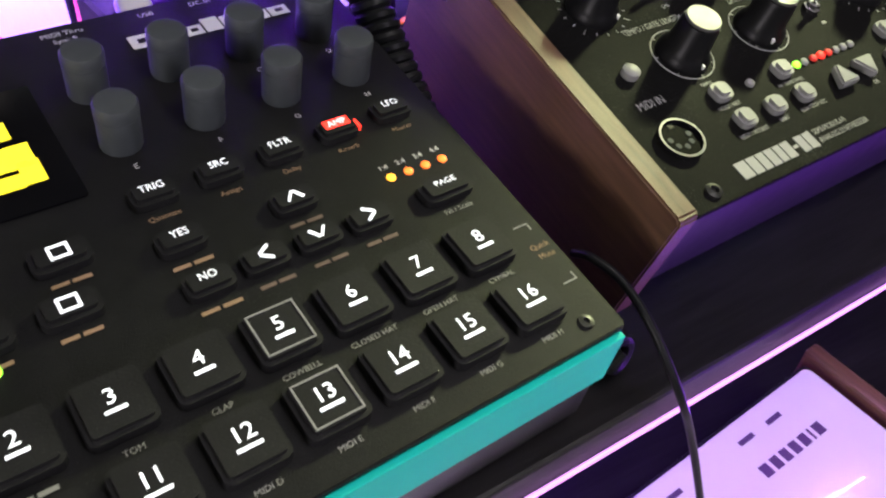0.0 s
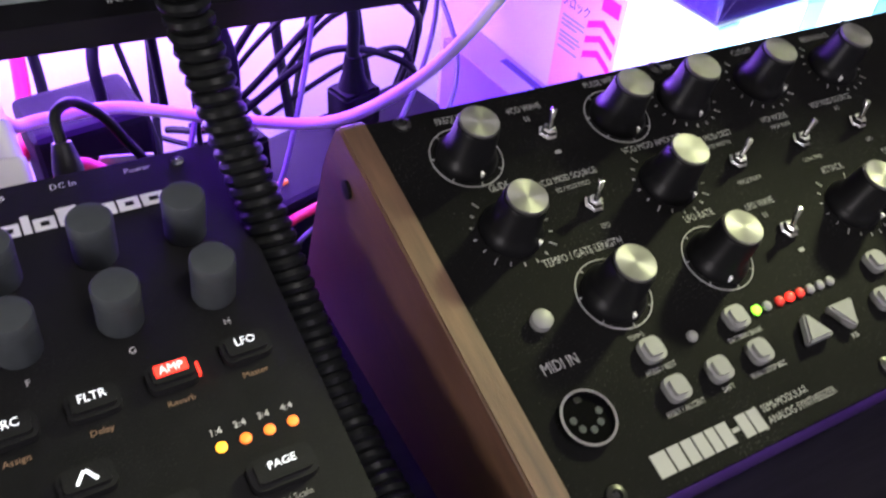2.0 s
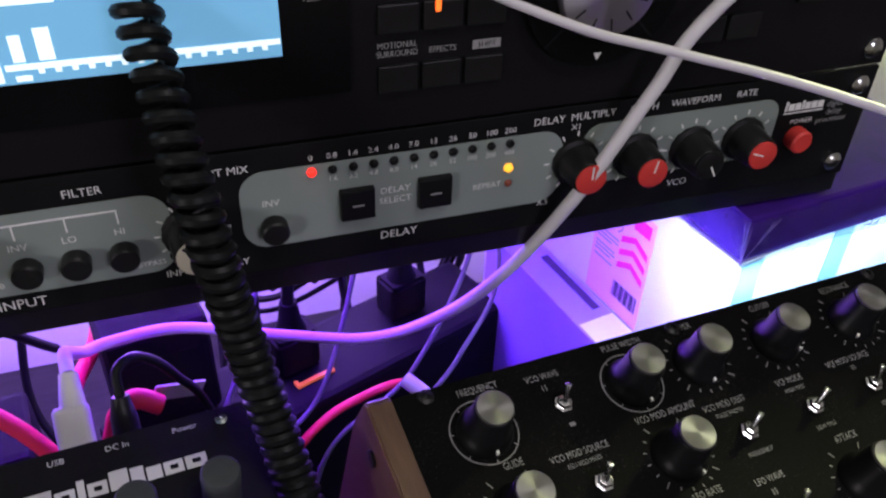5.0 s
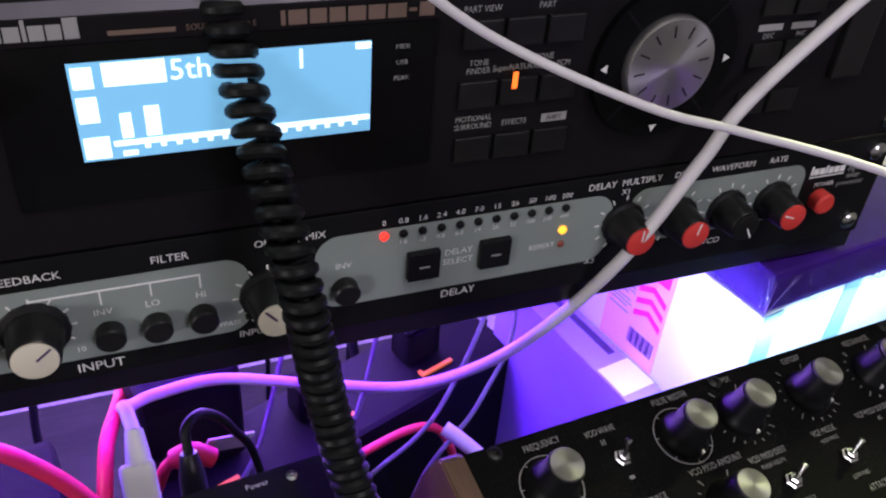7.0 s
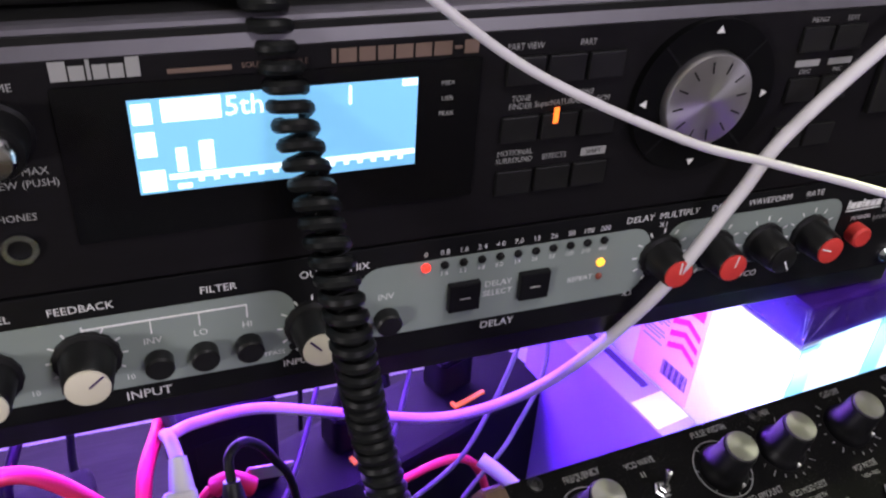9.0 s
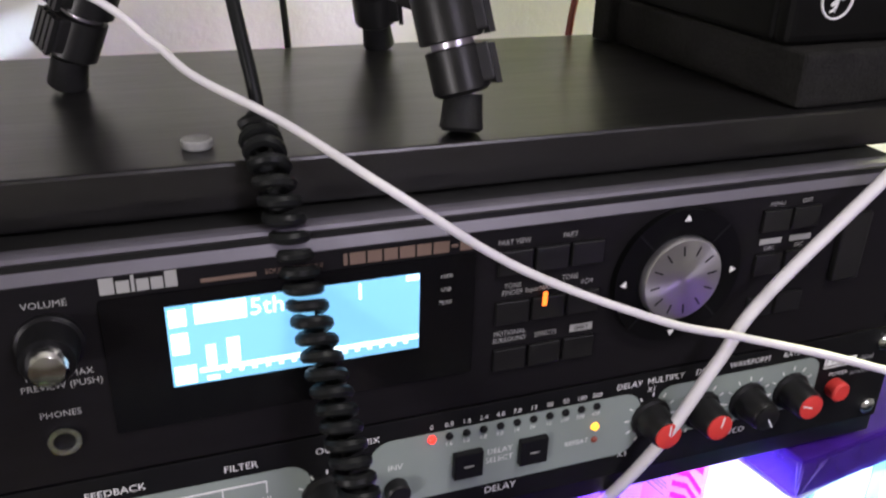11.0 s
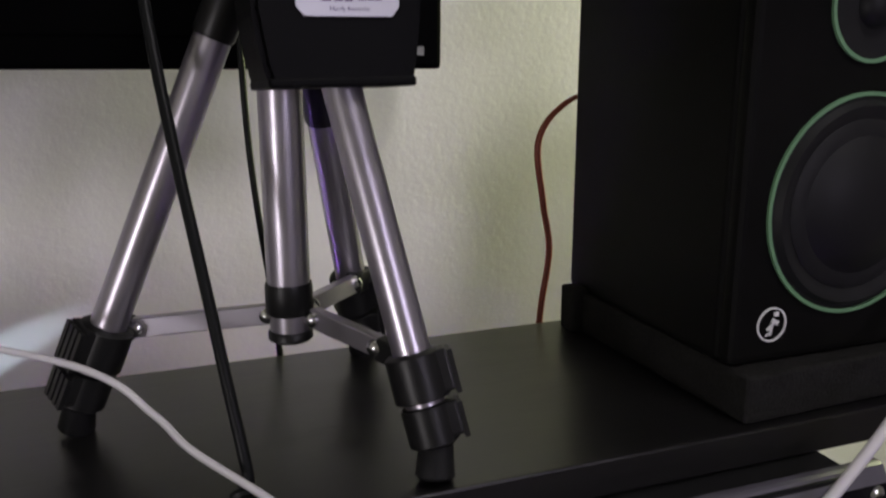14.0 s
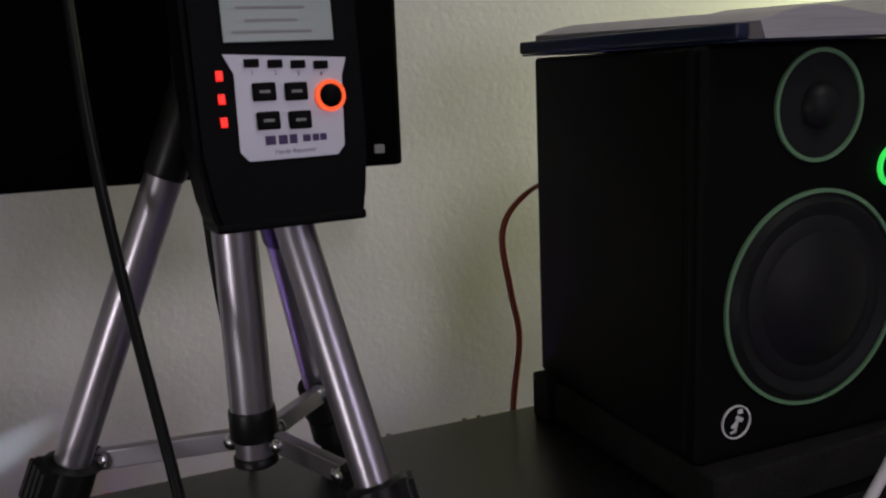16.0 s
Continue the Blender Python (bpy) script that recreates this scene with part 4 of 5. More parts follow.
pw.matrix_basis = F @ pose(0.0470, 0.1300, 0)
part("knob_body", lathe([(0.0083, 0), (0.0083, 0.010), (0.0075, 0.011)], 32), M_PLAST, pw, "", True)
lg = part("badge", annulus(0.0075, 0.0082, 0, 0.0008, 40), M_PRINT, spk, "round white badge")
lg.matrix_basis = F @ pose(-0.0415, 0.0185, 0)
for x0, x1, y0, y1, t in ((-0.001, 0.003, 0.001, 0.003, -30), (-0.0035, 0.002, -0.001, 0.0002, 40), (0.0, 0.0012, -0.0052, 0.0, -15), (0.001, 0.0035, 0.0038, 0.0058, 0), (-0.0045, -0.001, -0.0042, -0.0034, 20)):
    part("badge_stroke", box(x0, x1, y0, y1, 0, 0.0006), M_PRINT, lg).matrix_basis = pose(0, 0, 0, 0, 0, t)

book = thing("folder", pose(0.4600, 0.462, 0.5795, 0, 0, 6), "thick blue folder of papers lying on the speaker", "folder")
bm = bmesh.new()
n = 14
prev = None
for i in range(n + 1):
    u = i / n
    x = -0.0770 + 0.170 * u
    h = 0.007 + 0.004 * math.sin(u * 9) + 0.010 * u
    ring = [bm.verts.new((x, y, z)) for y, z in ((-0.088, 0.0012), (0.075, 0.0012), (0.075, 0.0012 + h + 0.003), (-0.085, 0.0012 + h))]
    if prev:
        for k in range(4):
            bm.faces.new((prev[k], prev[(k + 1) % 4], ring[(k + 1) % 4], ring[k]))
    else:
        bm.faces.new(ring)
    prev = ring
bm.faces.new(prev[::-1])
bmesh.ops.recalc_face_normals(bm, faces=bm.faces[:])
part("page_block", bm, M_PAPER, book, "wavy edge of loose pages", True)
part("cover", box(-0.083, 0.094, -0.080, 0.080, 0.0001, 0.0011, 0.0004), M_BLUEC, book)
part("cover_fold", box(-0.085, -0.0775, -0.080, 0.080, 0.0013, 0.0080, 0.0015), M_BLUEC, book)


def between(a, b):
    a, b = Vector(a), Vector(b)
    return Matrix.Translation(a) @ (b - a).to_track_quat("Z", "Y").to_matrix().to_4x4(), (b - a).length


def clamp_lever(reach, z0, z1):
    """A flip lever: a block on the collar with a grooved thumb plate."""
    bm = box(0.006, reach - 0.002, -0.0075, 0.0075, z0, z1, 0.0012)
    for k in range(4):
        y = -0.0060 + 0.0040 * k
        box(reach - 0.0021, reach, y - 0.0013, y + 0.0013, z0 + 0.001, z1 + 0.0015, bm=bm)
    return bm


tri_pod = thing("tripod", pose(0.193, 0.450, 0.367), "small silver aluminium tripod with black leg clamps", "tripod")
C0 = Vector((0.193, 0.450, 0.367))
APEX = Vector((0.193, 0.446, 0.578)) - C0
FEET = {"a": Vector((0.0945, 0.4745, 0.367)) - C0, "b": Vector((0.2360, 0.3765, 0.367)) - C0, "c": Vector((0.2440, 0.527, 0.367)) - C0}
JOIN = {"a": Vector((0.126, 0.4745, 0.413)) - C0, "b": Vector((0.2205, 0.412, 0.413)) - C0, "c": Vector((0.2310, 0.496, 0.4165)) - C0}
part("hub", lathe([(0.018, -0.014), (0.021, -0.010), (0.021, 0.006), (0.014, 0.012)], 32, APEX.x, APEX.y, APEX.z), M_PLAST, tri_pod, "", True)
part("centre_column", lathe([(0.0094, 0.064), (0.0094, 0.225)], 32, -0.0026), M_ALU, tri_pod, "", True)
part("column_collar", lathe([(0.0098, 0.053), (0.0104, 0.054), (0.0104, 0.065), (0.0100, 0.067)], 32, -0.0026), M_PLAST, tri_pod, "", True)
part("column_neck", lathe([(0.0088, 0.0455), (0.0088, 0.0535)], 32, -0.0026), M_ALU, tri_pod, "bare metal end of the column", True)
part("column_end", lathe([(0.0084, 0.0405), (0.0098, 0.0415), (0.0098, 0.0445), (0.0090, 0.0455)], 32, -0.0026), M_PLAST, tri_pod, "", True)
TIPS = {"a": Vector((0.0030, 0.0015, 0)), "b": Vector((-0.0042, 0.0008, 0)), "c": Vector((0, 0, 0))}
for q, ft in FEET.items():
    top_p = APEX + (ft - APEX).normalized() * 0.006 + Vector((ft.x, ft.y, 0)).normalized() * 0.011
    d = (ft - top_p)
    clamp_lo, clamp_hi, lower = top_p + d * 0.93, top_p + d * 0.755, top_p + d * 0.85
    m, L = between(top_p, top_p + d * 0.78)
    lg_ = part("leg", lathe([(0.0078, 0), (0.0078, L)], 28), M_ALU, tri_pod, "", True)
    lg_.matrix_basis = m
    part("leg_sleeve", lathe([(0.0084, 0), (0.0088, 0.002), (0.0088, L * (0.44 if q == "c" else 0.21)), (0.0082, L * (0.45 if q == "c" else 0.22))], 28), M_PLAST, lg_, "black upper leg sleeve", True)
    m, L = between(clamp_hi, lower)
    out = m.to_3x3().inverted() @ Vector((-0.9, -0.4, 0) if q == "a" else (0.95, -0.25, 0))
    turn = math.degrees(math.atan2(out.y, out.x))
    c1 = part("clamp", lathe([(0.0098, 0), (0.0114, 0.0012), (0.0116, L * 0.5), (0.0116, L * 0.90), (0.0108, L * 0.93)], 20), M_PLAST, tri_pod, "", True)
    c1.matrix_basis = m
    part("clamp_lever", clamp_lever(0.0150, L * 0.04, L * 0.86), M_PLAST, c1).matrix_basis = pose(0, 0, 0, 0, 0, turn)
    part("inner_tube", lathe([(0.0078, L * 0.90), (0.0078, L * 1.04)], 24), M_ALU, c1, "bare metal inner tube", True)
    m, L = between(lower, clamp_lo)
    c2 = part("lower_clamp", lathe([(0.0094, L * 0.04), (0.0104, L * 0.07), (0.0104, L * 0.92), (0.0086, L)], 20), M_PLAST, tri_pod, "", True)
    c2.matrix_basis = m
    part("clamp_lever", clamp_lever(0.0138, L * 0.06, L * 0.84), M_PLAST, c2).matrix_basis = pose(0, 0, 0, 0, 0, turn)
    m, L = between(clamp_lo, ft + TIPS[q] + Vector((0, 0, 0.0015)))
    part("foot", lathe([(0.0070, 0), (0.0074, L * 0.5), (0.0080, L * 0.9), (0.0066, L)], 24), M_RUBBER, tri_pod, "", True).matrix_basis = m
    hubp = Vector((0, 0, 0.052)) + (JOIN[q] - Vector((0, 0, JOIN[q].z))).normalized() * 0.012
    m, L = between(hubp, JOIN[q] + (JOIN[q] - hubp).normalized() * 0.004)
    br = part("brace", box(-0.0026, 0.0026, -0.0044, 0.0044, -0.002, L, 0.0006), M_ALU, tri_pod)
    d = (JOIN[q] - hubp).normalized()
    side = d.cross(Vector((0, 0, 1))).normalized()
    upv = side.cross(d)
    br.matrix_basis = Matrix(((side.x, upv.x, d.x, hubp.x), (side.y, upv.y, d.y, hubp.y), (side.z, upv.z, d.z, hubp.z), (0, 0, 0, 1)))
    for zz in (0.0, L - 0.005):
        for sx in (1, -1):
            part("rivet", lathe([(0.0036, 0), (0.0034, 0.0014), (0.0020, 0.0026), (0.0006, 0.0029)], 18), M_CHROME, br, "", True).matrix_basis = pose(sx * 0.0026, 0, zz, 0, 90 * sx, 0)
    m, L = between(JOIN[q], JOIN[q] + (JOIN[q] - hubp).normalized() * 0.013)
    part("brace_lug", box(-0.004, 0.004, -0.005, 0.005, 0.0, L, 0.001), M_PLAST, tri_pod).matrix_basis = m

rec = thing("audio_recorder", pose(0.2072, 0.4130, 0.5210, -4, 0, 3) @ Matrix.Diagonal((0.97, 1, 1, 1)), "black handheld audio recorder with a silver button panel on the tripod", "recorder")
G = pose(0.0010, -0.0085, -0.0013, 90, 0, 0)
bm = prism([(-0.0290, -0.0018), (0.0280, -0.0018), (0.0300, 0.006), (0.0325, 0.026), (0.0325, 0.140), (-0.0345, 0.140), (-0.0345, 0.026), (-0.0315, 0.006)], -0.026, 0.008, 0.0025)
part("body", bm, M_H4, rec).matrix_basis = F
part("boot_rim", box(-0.0300, 0.0290, -0.0086, 0.027, -0.0022, 0.0016, 0.0012), M_H4, rec)
part("faceplate", prism([(-0.0165, 0.0245), (0.0182, 0.0245), (0.0212, 0.0280), (0.0225, 0.054), (0.0248, 0.0605), (-0.0225, 0.0630), (-0.0190, 0.0560), (-0.0195, 0.0280)], 0, 0.0006, 0.0002), M_H4P, rec, "silver faceplate").matrix_basis = G
sc = part("screen", box(-0.0215, 0.0205, 0.0670, 0.0940, 0, 0.0008, 0.0003), M_H4S, rec, "pale green liquid crystal screen")
sc.matrix_basis = G
for y, w in ((0.0705, 0.030), (0.0745, 0.020), (0.079, 0.026), (0.0835, 0.018)):
    bar(w, 0.0010, M_PRINTG, sc, -0.003, y, 0.0008)
words("Handy Recorder", 0.0024, M_INK, rec, 0, 0).matrix_basis = G @ pose(0.0015, 0.0272, 0.0007)
for x, w in ((-0.0078, 0.0040), (-0.0030, 0.0034), (0.0010, 0.0030), (0.0062, 0.0030), (0.0098, 0.0026), (0.0128, 0.0026)):
    bar(w, 0.0034 if x < 0.003 else 0.0026, M_INK, rec, 0, 0, name="mark_block").matrix_basis = G @ pose(x, 0.0316, 0.0006)
b1 = part("track_button", box(-0.0028, 0.0028, -0.0015, 0.0015, 0, 0.0014, 0.0004), M_H4, rec)
for i in range(4):
    k = b1 if i == 0 else again(b1, rec, pose(0, 0, 0))
    k.matrix_basis = G @ pose(-0.0122 + 0.0088 * i, 0.0595 - 0.0005 * i, 0.0006)
    words(str(i + 1), 0.0024, M_INK, rec, 0, 0).matrix_basis = G @ pose(-0.0122 + 0.0088 * i, 0.0562 - 0.0005 * i, 0.0007)
b2 = part("transport_button", box(-0.0044, 0.0044, -0.0033, 0.0033, 0, 0.0018, 0.0008), M_H4, rec)
for i, (x, y) in enumerate(((-0.0085, 0.0492), (0.0037, 0.0488), (-0.0080, 0.0388), (0.0042, 0.0384))):
    k = b2 if i == 0 else again(b2, rec, pose(0, 0, 0))
    k.matrix_basis = G @ pose(x, y, 0.0006)
    bar(0.004, 0.001, M_PRINTG, k, 0, 0, 0.0018)
rg = part("record_button", annulus(0.0045, 0.0058, 0, 0.0022, 40), mat("record_ring_lit", (1.0, 0.10, 0.015), 0.4, emit=2.6), rec, "record button with a glowing orange-red ring")
rg.matrix_basis = G @ pose(0.0168, 0.0466, 0.0006)
part("record_cap", lathe([(0.0043, 0), (0.0043, 0.0024), (0.0034, 0.0030)], 28), M_H4, rg, "", True)
for i in range(3):
    part("input_lamp", box(-0.0013, 0.0013, -0.0018, 0.0018, 0, 0.0008, 0.0003), M_RED, rec, "glowing red lamp").matrix_basis = G @ pose(-0.0243, 0.0555 - 0.0082 * i, 0)

tv = thing("television", pose(-0.15, 0.600, 0.5245, 0, 0.6, 0), "flat black television screen switched off", "television")
part("bezel", box(-0.55, 0.460, -0.022, 0.020, 0.0, 0.58, 0.003), M_TV, tv)
part("panel", box(-0.54, 0.446, -0.0235, -0.0222, 0.018, 0.57), M_TV, tv)
part("wall_mount", box(-0.15, 0.10, 0.0202, 0.0395, 0.15, 0.40), M_TV, tv)
part("corner_mark", box(0.442, 0.448, -0.0240, -0.0225, 0.008, 0.013), M_PRINTG, tv)

coin = thing("coin", pose(0.1405, 0.3872, 0.3671), "small pale metal coin lying on the shelf", "coin")
part("disc", lathe([(0.0048, 0), (0.0052, 0.0004), (0.0052, 0.0028), (0.0047, 0.0032), (0.0041, 0.0029)], 28), M_BTN, coin, "", True)

# ---------------- cables ----------------
def cable(name, label, pts, r, material, per=12, n=10):
    ob = link(name, tube(smooth_path(pts, per), r, n), material, True)
    return tagged(ob, label, "cable")


axis = smooth_path([(0.1590, 0.3760, 0.3760), (0.1607, 0.3560, 0.3650), (0.1675, 0.3419, 0.3241), (0.1745, 0.3102, 0.2765), (0.1820, 0.3028, 0.2251), (0.1900, 0.2790, 0.1850), (0.1990, 0.2380, 0.1420), (0.2080, 0.1850, 0.1300), (0.2140, 0.1560, 0.1300)], 16)
coil = thing("coiled_cable", pose(0, 0, 0), "black coiled headphone cable hanging over the shelf edge", "cable")
part("coil", tube(coil_path(axis, 0.0050, 0.0053), 0.0021, 8), M_BLACKC, coil, "", True)
part("straight_lead", tube(smooth_path([(0.1585, 0.3815, 0.3775), (0.1600, 0.3790, 0.3840), (0.1540, 0.3950, 0.430), (0.1394, 0.4472, 0.5563), (0.1337, 0.5275, 0.7198), (0.115, 0.565, 0.85), (0.108, 0.560, 1.02)], 12), 0.0023, 10), M_BLACKC, coil, "", True)
LEAD = [(0.2075, 0.1820, 0.1560), (0.2085, 0.1750, 0.1600), (0.2130, 0.1660, 0.1570), (0.2160, 0.1550, 0.1500), (0.2175, 0.1450, 0.1415), (0.2210, 0.1360, 0.1270), (0.2320, 0.1330, 0.0980), (0.2480, 0.1150, 0.0300), (0.2450, 0.0800, 0.0045), (0.235, 0.02, 0.0040)]
part("lower_lead", tube(smooth_path(LEAD, 10), 0.0014, 10), M_BLACKC, coil, "", True)
usb = thing("usb_cable", pose(0, 0, 0), "white cable looping from the drum machine up across the rack", "cable")
part("lead", tube(smooth_path([(0.1215, 0.3476, 0.1886), (0.1195, 0.3620, 0.1860), (0.1175, 0.3790, 0.1715), (0.1205, 0.3930, 0.1580), (0.1310, 0.4000, 0.1545), (0.1590, 0.4045, 0.1510), (0.2013, 0.4020, 0.1378), (0.2415, 0.3890, 0.1370), (0.2692, 0.3680, 0.1630), (0.2892, 0.3510, 0.1970), (0.3060, 0.3340, 0.2420), (0.3280, 0.3330, 0.2800), (0.3465, 0.3330, 0.3085), (0.4281, 0.3400, 0.3776), (0.5107, 0.3659, 0.4433), (0.60, 0.42, 0.46), (0.66, 0.45, 0.40), (0.68, 0.47, 0.3695)], 12), 0.0026, 12), M_WHITEC, usb, "", True)
plug = part("plug", box(-0.0062, 0.0062, -0.0042, 0.0042, 0, 0.022, 0.0028, 3), M_WHITEC, usb, "white moulded plug", True)
plug.matrix_basis = pose(0.1215, 0.3250, 0.1660, -45, 0, 4)
part("strain_relief", lathe([(0.0046, 0), (0.0042, 0.004), (0.0032, 0.012)], 20), M_WHITEC, usb, "", True).matrix_basis = pose(0.1215, 0.3400, 0.1810, -45, 0, 0)
cable("white_cable", "thin white cable draped diagonally across the rack front", [(-0.10, 0.52, 0.505), (-0.0281, 0.4926, 0.4664), (0.035, 0.4579, 0.4326), (0.1060, 0.4250, 0.4145), (0.1300, 0.4080, 0.3990), (0.1420, 0.3900, 0.3905), (0.1657, 0.3590, 0.3818), (0.1911, 0.3238, 0.3690), (0.2330, 0.3215, 0.3393), (0.2834, 0.3130, 0.3165), (0.3155, 0.3085, 0.3069), (0.3596, 0.2920, 0.2967), (0.4328, 0.2635, 0.2744), (0.52, 0.26, 0.24), (0.60, 0.30, 0.10), (0.62, 0.32, -0.047)], 0.00145, M_WHITEC)
cable("wall_cable", "thin black cable hanging down the wall behind the tripod", [(0.155, 0.565, 1.0), (0.161, 0.5525, 0.8898), (0.1848, 0.5485, 0.6315), (0.1895, 0.5440, 0.48), (0.2000, 0.5425, 0.365), (0.205, 0.545, 0.20), (0.20, 0.55, -0.047)], 0.0018, M_BLACKC)
w = thing("speaker_wire", pose(0, 0, 0), "twin brown-red speaker wire drooping behind the speaker", "cable")
for o in (0.004, 0.0062):
    part("strand", tube(smooth_path([(0.40 + o, 0.541, 0.51), (0.372 + o, 0.546, 0.500), (0.3560 + o, 0.549, 0.478), (0.3600 + o, 0.549, 0.440), (0.3640 + o, 0.547, 0.410), (0.3570 + o, 0.543, 0.372), (0.356 + o, 0.5425, 0.34), (0.36 + o, 0.545, 0.22)], 10), 0.0011, 8), M_WIRE, w, "", True)

# ---------------- behind the tier ----------------
big = thing("white_carton", pose(0.3925, 0.338, -0.05, 0, 0, 10.0), "large white cardboard box with a pink printed label", "box")
part("carton", box(0, 0.25, 0, 0.20, 0, 0.2365, 0.0012), M_CARD, big)
lab = part("label", box(-0.0008, -0.0002, 0.050, 0.093, 0.156, 0.2240), M_LABEL, big, "pale pink printed label")
SIDE = Matrix(((0, 0, -1, -0.0008), (-1, 0, 0, 0.093), (0, 1, 0, 0), (0, 0, 0, 1)))
for i in range(3):
    c = part("chevron", prism([(-0.0100, -0.0046), (-0.0100, -0.0008), (0, 0.0042), (0.0100, -0.0008), (0.0100, -0.0046), (0, 0.0004)], 0, 0.0003), M_MAG, lab)
    c.matrix_basis = SIDE @ pose(0.0312, 0.1885 + 0.0082 * i, 0)
c = part("red_stamp", box(-0.006, 0.006, -0.0038, 0.0038, 0, 0.0003), M_MAG, lab)
c.matrix_basis = SIDE @ pose(0.0345, 0.2172, 0)
for y, w_ in ((0.1990, 0.017), (0.1965, 0.017), (0.1942, 0.012), (0.1900, 0.015), (0.1876, 0.016), (0.1852, 0.013), (0.1815, 0.015)):
    bar(w_, 0.0010, M_PRINTG, lab, 0, 0).matrix_basis = SIDE @ pose(0.0025 + w_ / 2, y, 0)
for i in range(14):
    bar(0.0005 + 0.0004 * (i % 3), 0.010, M_INK, lab, 0, 0).matrix_basis = SIDE @ pose(0.0215 + 0.0014 * i, 0.1700, 0)
for st, y in (("ヘビー", 0.2150), ("ブロック", 0.2065)):
    words(st, 0.0072, M_INK, lab, 0, 0).matrix_basis = SIDE @ pose(0.0110, y, 0.0001) @ Matrix.Diagonal((0.75, 1, 1, 1))
for x in (0.002, 0.060, 0.118):
    part("teal_stripe", box(x, x + 0.013, -0.0006, -0.0002, 0, 0.2355), M_TEALB, big)
lo = thing("small_carton", pose(0.3615, 0.372, -0.05, 0, 0, 10.0), "low cardboard box standing beside the white carton, purple light put into its colour", "box")
# body colour carries the purple light that falls on this box
part("carton", box(0, 0.0235, 0, 0.122, 0, 0.155, 0.001), M_CARDLIT, lo)
part("lid_slot", box(0.0150, 0.0195, 0.035, 0.086, 0.1551, 0.1555), M_INK, lo)
part("tape", box(0.0010, 0.0230, 0.006, 0.028, 0.1551, 0.1554), M_PRINT, lo, "pale parcel tape")
part("red_stamp", box(-0.0006, -0.0002, 0.012, 0.020, 0.118, 0.130), M_MAG, lo)
bag = thing("wrapped_package", pose(0.3895, 0.3345, 0.1867, 0, 0, 7.0), "dark package wrapped in clear wrinkled plastic film, purple light put into its colour", "package")
part("package", box(0.004, 0.140, 0.004, 0.13, 0.0, 0.0225, 0.002, 2), M_BAG, bag)


def film_side(w, h, seed):
    """A sheet of clinging film with upright creases that fan out from its lower corner."""
    bm = bmesh.new()
    nx, nz = 90, 12
    grid = []
    for i in range(nx + 1):
        col = []
        for k in range(nz + 1):
            u, v = i / nx, k / nz
            fan = u * (0.55 + 0.45 * v) * 34 + seed
            d = 0.0026 * noise.noise((fan, v * 1.2, seed)) + 0.0016 * noise.noise((fan * 2.6, v * 2.0, seed + 7))
            col.append(bm.verts.new((u * w, -0.0030 + d, v * h)))
        grid.append(col)
    for a, b in zip(grid, grid[1:]):
        for k in range(nz):
            bm.faces.new((a[k], b[k], b[k + 1], a[k + 1]))
    return bm


part("film_side", film_side(0.142, 0.0232, 1.0), M_FILM, bag, "wrinkled clear plastic film", True).matrix_basis = pose(0.001, 0.0035, 0.0002)
part("film_side", film_side(0.130, 0.0232, 5.0), M_FILM, bag, "wrinkled clear plastic film", True).matrix_basis = pose(0.0035, 0.131, 0.0002, 0, 0, -90)
for k in range(5):
    a = random.uniform(-0.9, 0.9)
    part("film_fold", tube(smooth_path([(0.0015, 0.0015, 0.0006), (0.0015 + 0.010 * max(a, 0), 0.0012 - 0.010 * min(a, 0), 0.008 + 0.003 * random.random()), (0.001 + 0.026 * max(a, 0), 0.001 - 0.026 * min(a, 0), 0.0215)], 6), 0.00016, 6), M_FOLD, bag, "shiny fold of plastic film", True)
psu = thing("power_strip", pose(0.205, 0.435, -0.05, 0, 0, 20), "black power strip with orange lit switches", "power strip")
part("body", box(-0.09, 0.15, -0.012, 0.045, 0, 0.108, 0.004), M_SOCKET, psu)
for i in range(3):
    x = -0.055 + 0.075 * i
    bm = bmesh.new()
    for a, b, c, d in ((-0.012, 0.012, -0.0012, 0.0012), (-0.012, -0.0098, 0.0012, 0.004)):
        box(a, b, c, d, 0.1082, 0.110, bm=bm)
    part("switch_lamp", bm, M_AMBER, psu, "orange lit switch edge").matrix_basis = pose(x, 0.004, 0)
for i, (x, y, h) in enumerate(((0.213, 0.462, 0.055), (0.285, 0.490, 0.060))):
    pl = thing("power_plug", pose(x, y, 0.0585, 0, 0, 20), "black moulded mains plug in the power strip", "plug", "mains plugs")
    part("body", prism(round_rect(-0.013, 0.013, -0.010, 0.010, 0.004), 0, 0.026, 0.002), M_SOCKET, pl)
    part("neck", lathe([(0.009, 0.026), (0.0065, 0.034), (0.0048, 0.046)], 20), M_SOCKET, pl, "", True)
    part("lead", tube(smooth_path([(0, 0, 0.046), (0.002, 0.004, 0.075), (-0.004, 0.02, 0.12), (-0.002, 0.05, 0.168)], 8), 0.0035, 10), M_BLACKC, pl, "", True)
ad = thing("power_adapter", pose(0.142, 0.452, 0.0585, 0, 0, 12), "black power adapter brick in the power strip", "adapter")
part("body", box(-0.026, 0.026, -0.018, 0.022, 0.0, 0.066, 0.005, 3), M_SOCKET, ad)
part("rating_label", box(-0.018, 0.018, -0.0184, -0.0181, 0.02, 0.05), M_INTEG, ad)
